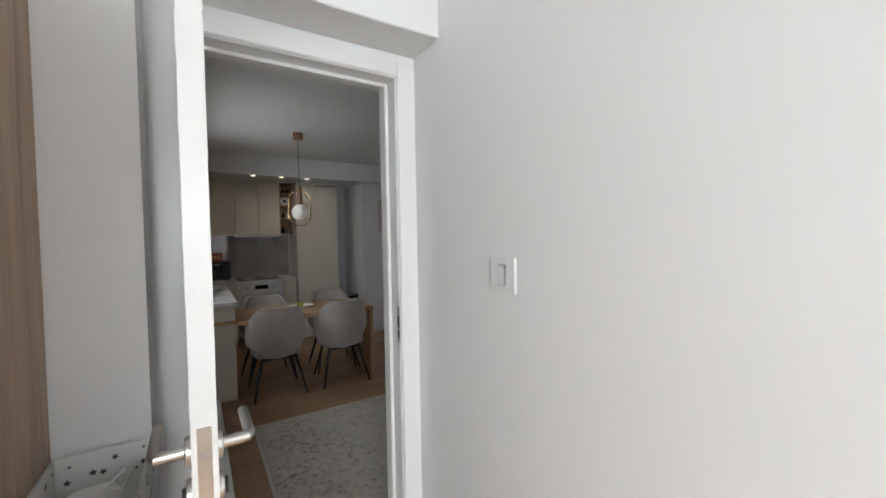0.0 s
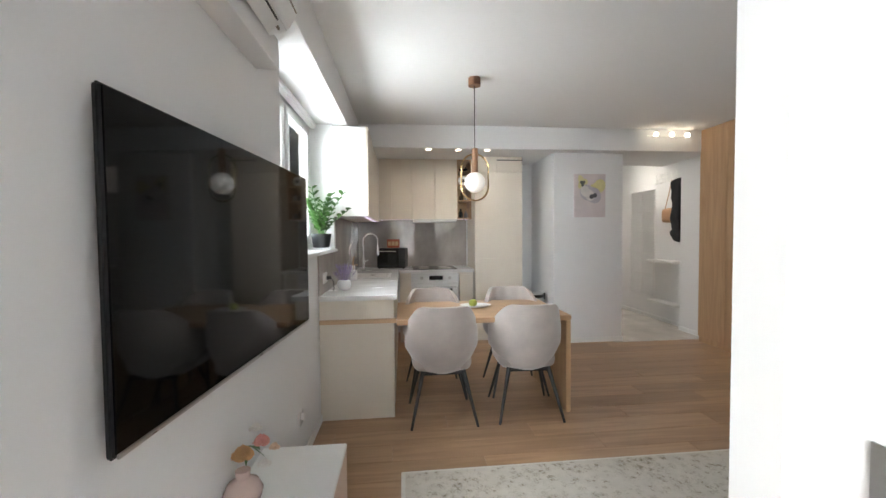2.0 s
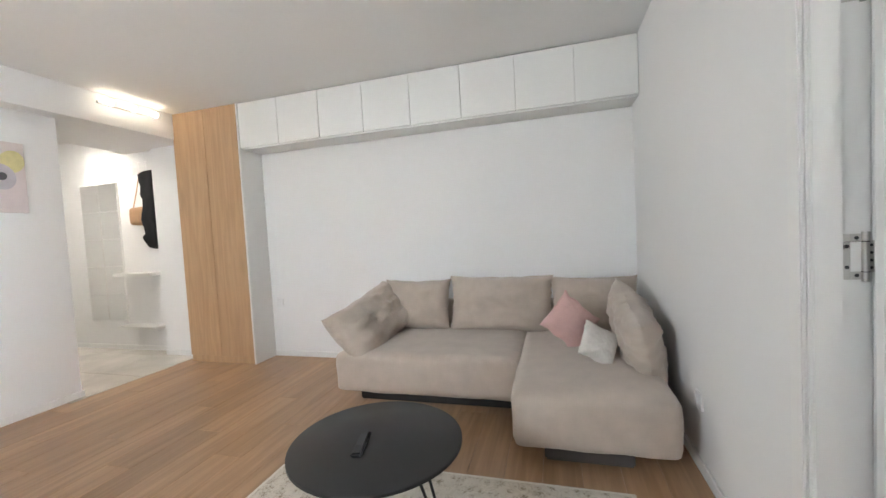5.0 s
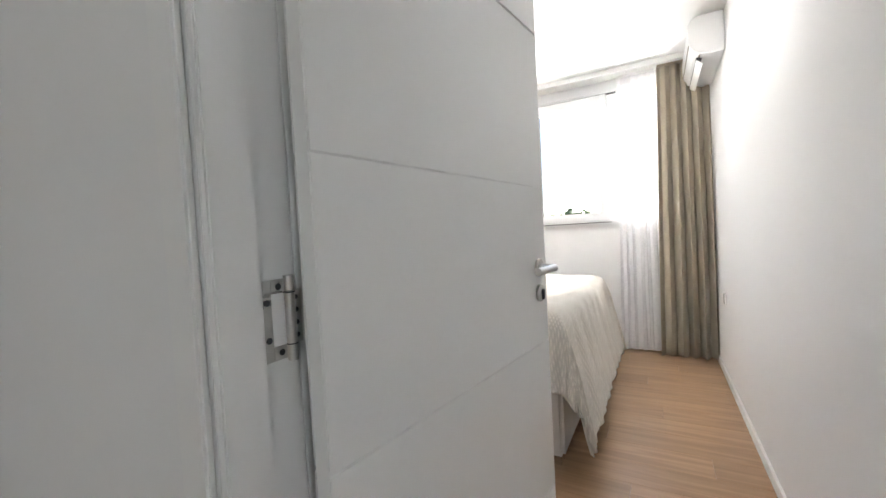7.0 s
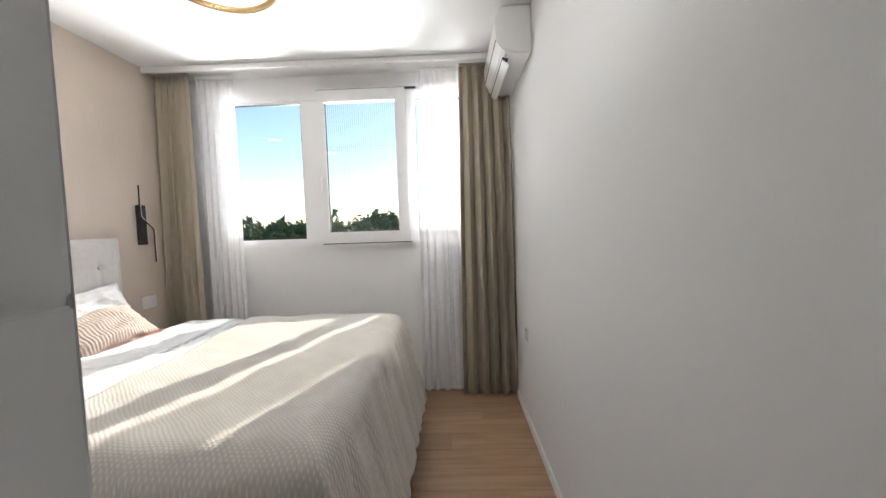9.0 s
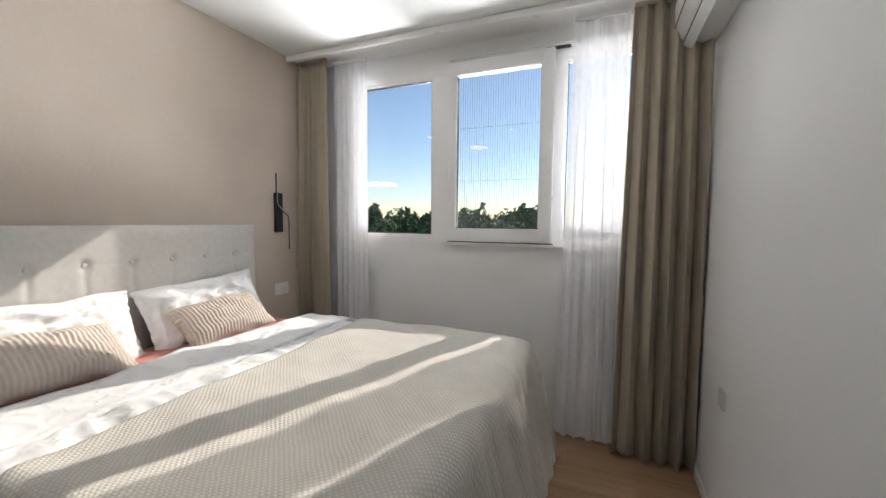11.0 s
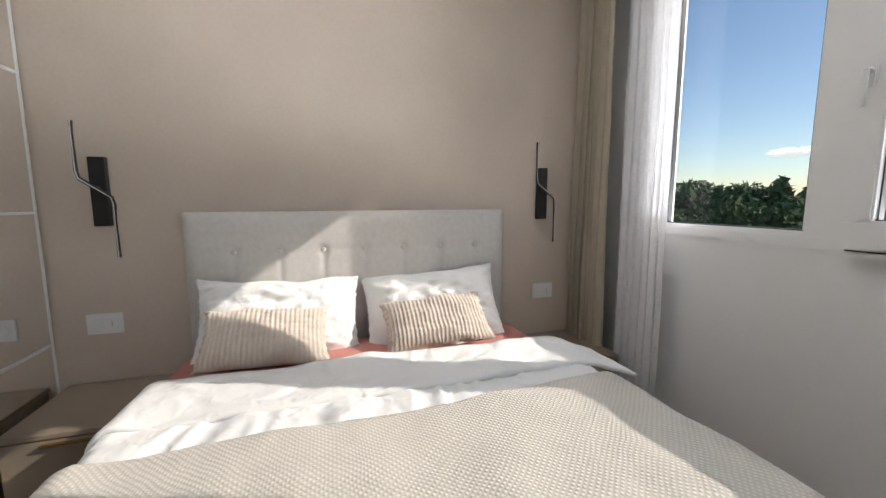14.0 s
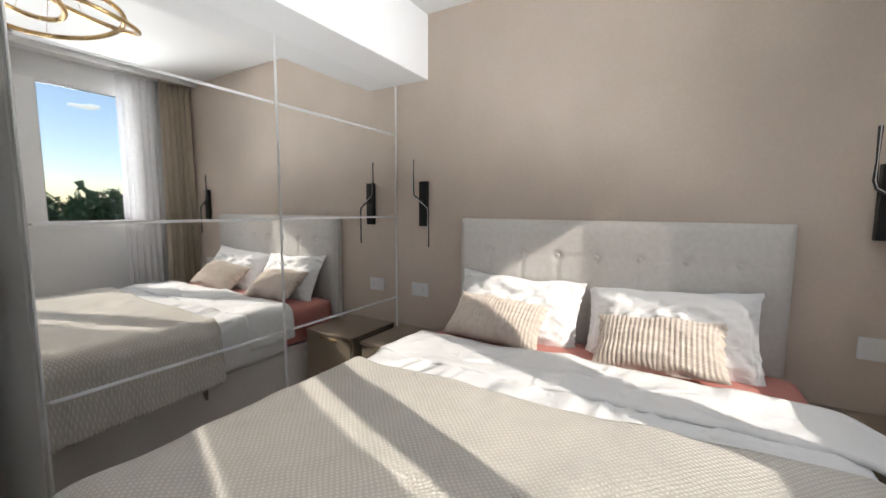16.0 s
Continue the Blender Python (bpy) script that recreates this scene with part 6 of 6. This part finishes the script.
for k in range(16):
    star(-0.08 + rnd.uniform(0, 0.16), 0.1385, 0.02 + rnd.uniform(0, 0.115), rnd.choice((0.005, 0.009)), "y", rnd.uniform(0, 6))
    star(-0.0915, -0.12 + rnd.uniform(0, 0.24), 0.02 + rnd.uniform(0, 0.115), rnd.choice((0.005, 0.009)), "x", rnd.uniform(0, 6))
    star(0.0985, -0.12 + rnd.uniform(0, 0.24), 0.02 + rnd.uniform(0, 0.12), rnd.choice((0.005, 0.008)), "x", rnd.uniform(0, 6))
wp = solo("wipes_pack", moved(soft_box(0.11, 0.19, 0.09, 0.03, 0.008, 0.004, 2, 10), pose(-0.11, 1.53, 0.907)), M_PLASTIC, "white soft pack lying in the basket", "pack", smooth=80)
cbl = solo("charging_cable", sweep([(-0.06, 1.60, 0.955), (-0.03, 1.58, 0.975), (-0.045, 1.52, 0.972), (-0.075, 1.55, 0.968), (-0.05, 1.61, 0.975)], 0.003, 8), M_PLASTIC, "thin white cable coiled on the pack", "cable")
sw = plate_thing("light_switch", "white rocker switch on the bare wall", "switch", (0.90, 1.31, 1.402), -90, 0.112, 0.106, "rocker", "switches")

# ---- outdoors ----
gr = bmesh.new()
bmesh.ops.create_circle(gr, cap_ends=True, radius=3500, segments=64, matrix=Matrix.Translation((0, 0, -16)))
structure("ground", gr, M_GRASS, "distant green ground far below the window", "ground")


def woods(seed, n, dist, az0, az1, hmin, hmax):
    """Far trees seen as ragged crowns: small leaf clumps scattered in cones and domes."""
    rnd = random.Random(seed)
    vs, fs = [], []
    for _ in range(n):
        az = rnd.uniform(az0, az1)
        d = rnd.uniform(*dist)
        bx, by = 2.5 + d * math.sin(az), -2.4 - d * math.cos(az)
        h = rnd.uniform(hmin, hmax) * (0.75 + 0.25 * noise.noise(Vector((az * 9, d * 0.02, seed))) * 2)
        con = rnd.random() < 0.55
        w = h * (0.17 if con else 0.30)
        for k in range(110):
            t = rnd.random() ** 0.8
            rr = w * ((1 - t) ** 0.8 + 0.03 if con else math.sqrt(max(0, 1 - (1.6 * t - 0.65) ** 2)))
            a = rnd.uniform(0, 6.283)
            q = math.sqrt(rnd.uniform(0.15, 1))
            c = (bx + rr * q * math.cos(a), by + rr * q * math.sin(a), -16 + h * (0.12 + 0.88 * t))
            s = h * rnd.uniform(0.05, 0.11)
            i = len(vs)
            for _k in range(3):
                vs.append((c[0] + rnd.uniform(-s, s), c[1] + rnd.uniform(-s, s), c[2] + rnd.uniform(-s, s) * (1.4 if con else 0.9)))
            fs.append((i, i + 1, i + 2))
    me = bpy.data.meshes.new("woods")
    me.from_pydata(vs, [], fs)
    me.materials.append(M_TREE)
    return tagged(new("woods", me), "dark mixed woods on the horizon", "trees", "", "stuff")


woods(1, 1700, (140, 260), -1.15, 1.3, 18, 25)
woods(2, 300, (70, 130), -1.0, 1.3, 5, 11)
M_ROOF = surf("far_roof_tile", (0.30, 0.15, 0.10), 0.8, var=0.2, scale=2, bump=0)
M_FACADE = surf("far_facade", (0.62, 0.60, 0.56), 0.8, var=0.08, scale=1, bump=0)
for k, (az, d, w, h) in enumerate(((0.62, 105, 9, 6), (0.70, 112, 10, 7), (0.80, 104, 9, 6), (0.92, 112, 11, 7), (0.22, 115, 16, 5), (-0.05, 120, 9, 6))):
    bx, by = 2.5 + d * math.sin(az), -2.4 - d * math.cos(az)
    hs = thing("house", "distant pale house with a tiled roof among trees", "house", (bx, by, -16), math.degrees(az) + 20, "far houses")
    part("wall", box(-w / 2, w / 2, -4, 4, 0, h), M_FACADE, hs)
    bm = bmesh.new()
    v = [bm.verts.new(p) for p in ((-w / 2 - .4, -4.5, h), (w / 2 + .4, -4.5, h), (w / 2 + .4, 4.5, h), (-w / 2 - .4, 4.5, h), (-w / 2 - .4, 0, h + 3), (w / 2 + .4, 0, h + 3))]
    for f in ((0, 1, 5, 4), (2, 3, 4, 5), (0, 4, 3), (1, 2, 5), (3, 2, 1, 0)):
        bm.faces.new([v[i] for i in f])
    part("roof", bm, M_ROOF, hs)
    for q in range(3):
        part("window", box(-w / 3 + q * w / 3 - 0.6, -w / 3 + q * w / 3 + 0.6, -4.05, -3.99, 1.5, 3.2), M_GLASSBLACK, hs)
        part("window", box(-w / 3 + q * w / 3 - 0.6, -w / 3 + q * w / 3 + 0.6, 3.99, 4.05, 1.5, 3.2), M_GLASSBLACK, hs)
bm = bmesh.new()
for k, (az, el, s) in enumerate(((0.30, 10.5, 22), (-0.26, 13.5, 30), (-0.22, 16.0, 16), (0.02, 4.6, 60), (-0.45, 13, 28), (0.55, 5.0, 45), (0.85, 4.5, 55), (0.42, 12, 12))):
    d, rnd, cb = 1500, random.Random(k), bmesh.new()
    for q in range(9):
        r = s * rnd.uniform(0.25, 0.5)
        bmesh.ops.create_icosphere(cb, subdivisions=3, radius=1, matrix=Matrix.Translation((rnd.uniform(-1, 1) * s, rnd.uniform(-.3, .3) * s, rnd.uniform(-0.05, 0.2) * s)) @ Matrix.Diagonal((r * 1.5, r, r * 0.36, 1)))
    for v in cb.verts:
        v.co += v.normal * noise.noise(v.co * (6 / s)) * s * 0.16
    moved(cb, pose(2.5 + d * math.sin(az), -2.4 - d * math.cos(az), 1.5 + d * math.tan(radians(el)), 0, 0, math.degrees(az)))
    me = bpy.data.meshes.new("tmp")
    cb.to_mesh(me)
    cb.free()
    bm.from_mesh(me)
    bpy.data.meshes.remove(me)
solo("backdrop_clouds", bm, M_CLOUD, "small white fair-weather clouds far off", "clouds", "stuff", smooth=180)
nb_house = thing("neighbour_building", "pale neighbouring building seen through the living room window", "building", (-14, 9, -16), 12)
part("wall", box(-4, 4, -9, 9, 0, 15.6), M_FACADE, nb_house)
for q in range(5):
    for z in (10.0, 13.0):
        part("window", box(3.99, 4.06, -7.5 + q * 3.2, -6.0 + q * 3.2, z, z + 1.5), M_GLASSBLACK, nb_house)
part("roof", box(-4.3, 4.3, -9.3, 9.3, 15.6, 15.9), M_ROOF, nb_house)

# ---- floor boards ----
def floor_boards(name, label, x0, x1, y0, y1, seed):
    """Oak boards laid along x in staggered rows, each with a small bevel."""
    rnd = random.Random(seed)
    base = thing(name, label, "floor", kind="structure")
    w, ln = 0.192, 1.38
    cache = {}

    def board(a0, a1, b0, b1):
        key = (round(a1 - a0, 3), round(b1 - b0, 3))
        if key not in cache:
            hx, hy, c = (a1 - a0) / 2 - 0.0006, (b1 - b0) / 2 - 0.0006, 0.0012
            v = [(-hx, -hy, -0.012), (hx, -hy, -0.012), (hx, hy, -0.012), (-hx, hy, -0.012),
                 (-hx, -hy, -c), (hx, -hy, -c), (hx, hy, -c), (-hx, hy, -c),
                 (-hx + c, -hy + c, 0), (hx - c, -hy + c, 0), (hx - c, hy - c, 0), (-hx + c, hy - c, 0)]
            f = [(i, (i + 1) % 4, (i + 1) % 4 + 4, i + 4) for i in range(4)] + [(i + 4, (i + 1) % 4 + 4, (i + 1) % 4 + 8, i + 8) for i in range(4)] + [(8, 9, 10, 11)]
            me = bpy.data.meshes.new("board")
            me.from_pydata(v, [], f)
            me.materials.append(M_FLOOR)
            cache[key] = me
        ob = new("board", cache[key])
        ob.parent = base
        ob.location = ((a0 + a1) / 2, (b0 + b1) / 2, 0)

    y, row = y0, 0
    while y < y1 - 0.005:
        yb = min(y + w, y1)
        x = x0 - (row * 0.52 + rnd.uniform(0, 0.15)) % ln
        while x < x1:
            a0, a1 = max(x, x0), min(x + ln, x1)
            if a1 - a0 > 0.01:
                board(a0, a1, y, yb)
            x += ln
        y, row = yb, row + 1


floor_boards("floor_living", "light oak plank floor of the living room", XL, XR, D2[3], YK, 1)
floor_boards("floor_bedroom", "light oak plank floor of the bedroom", XB0, XB1, YB, D2[3], 2)
floor_boards("floor_small_room", "light oak plank floor of the small room", -2.3, 0.90, YB, D2[3], 3)
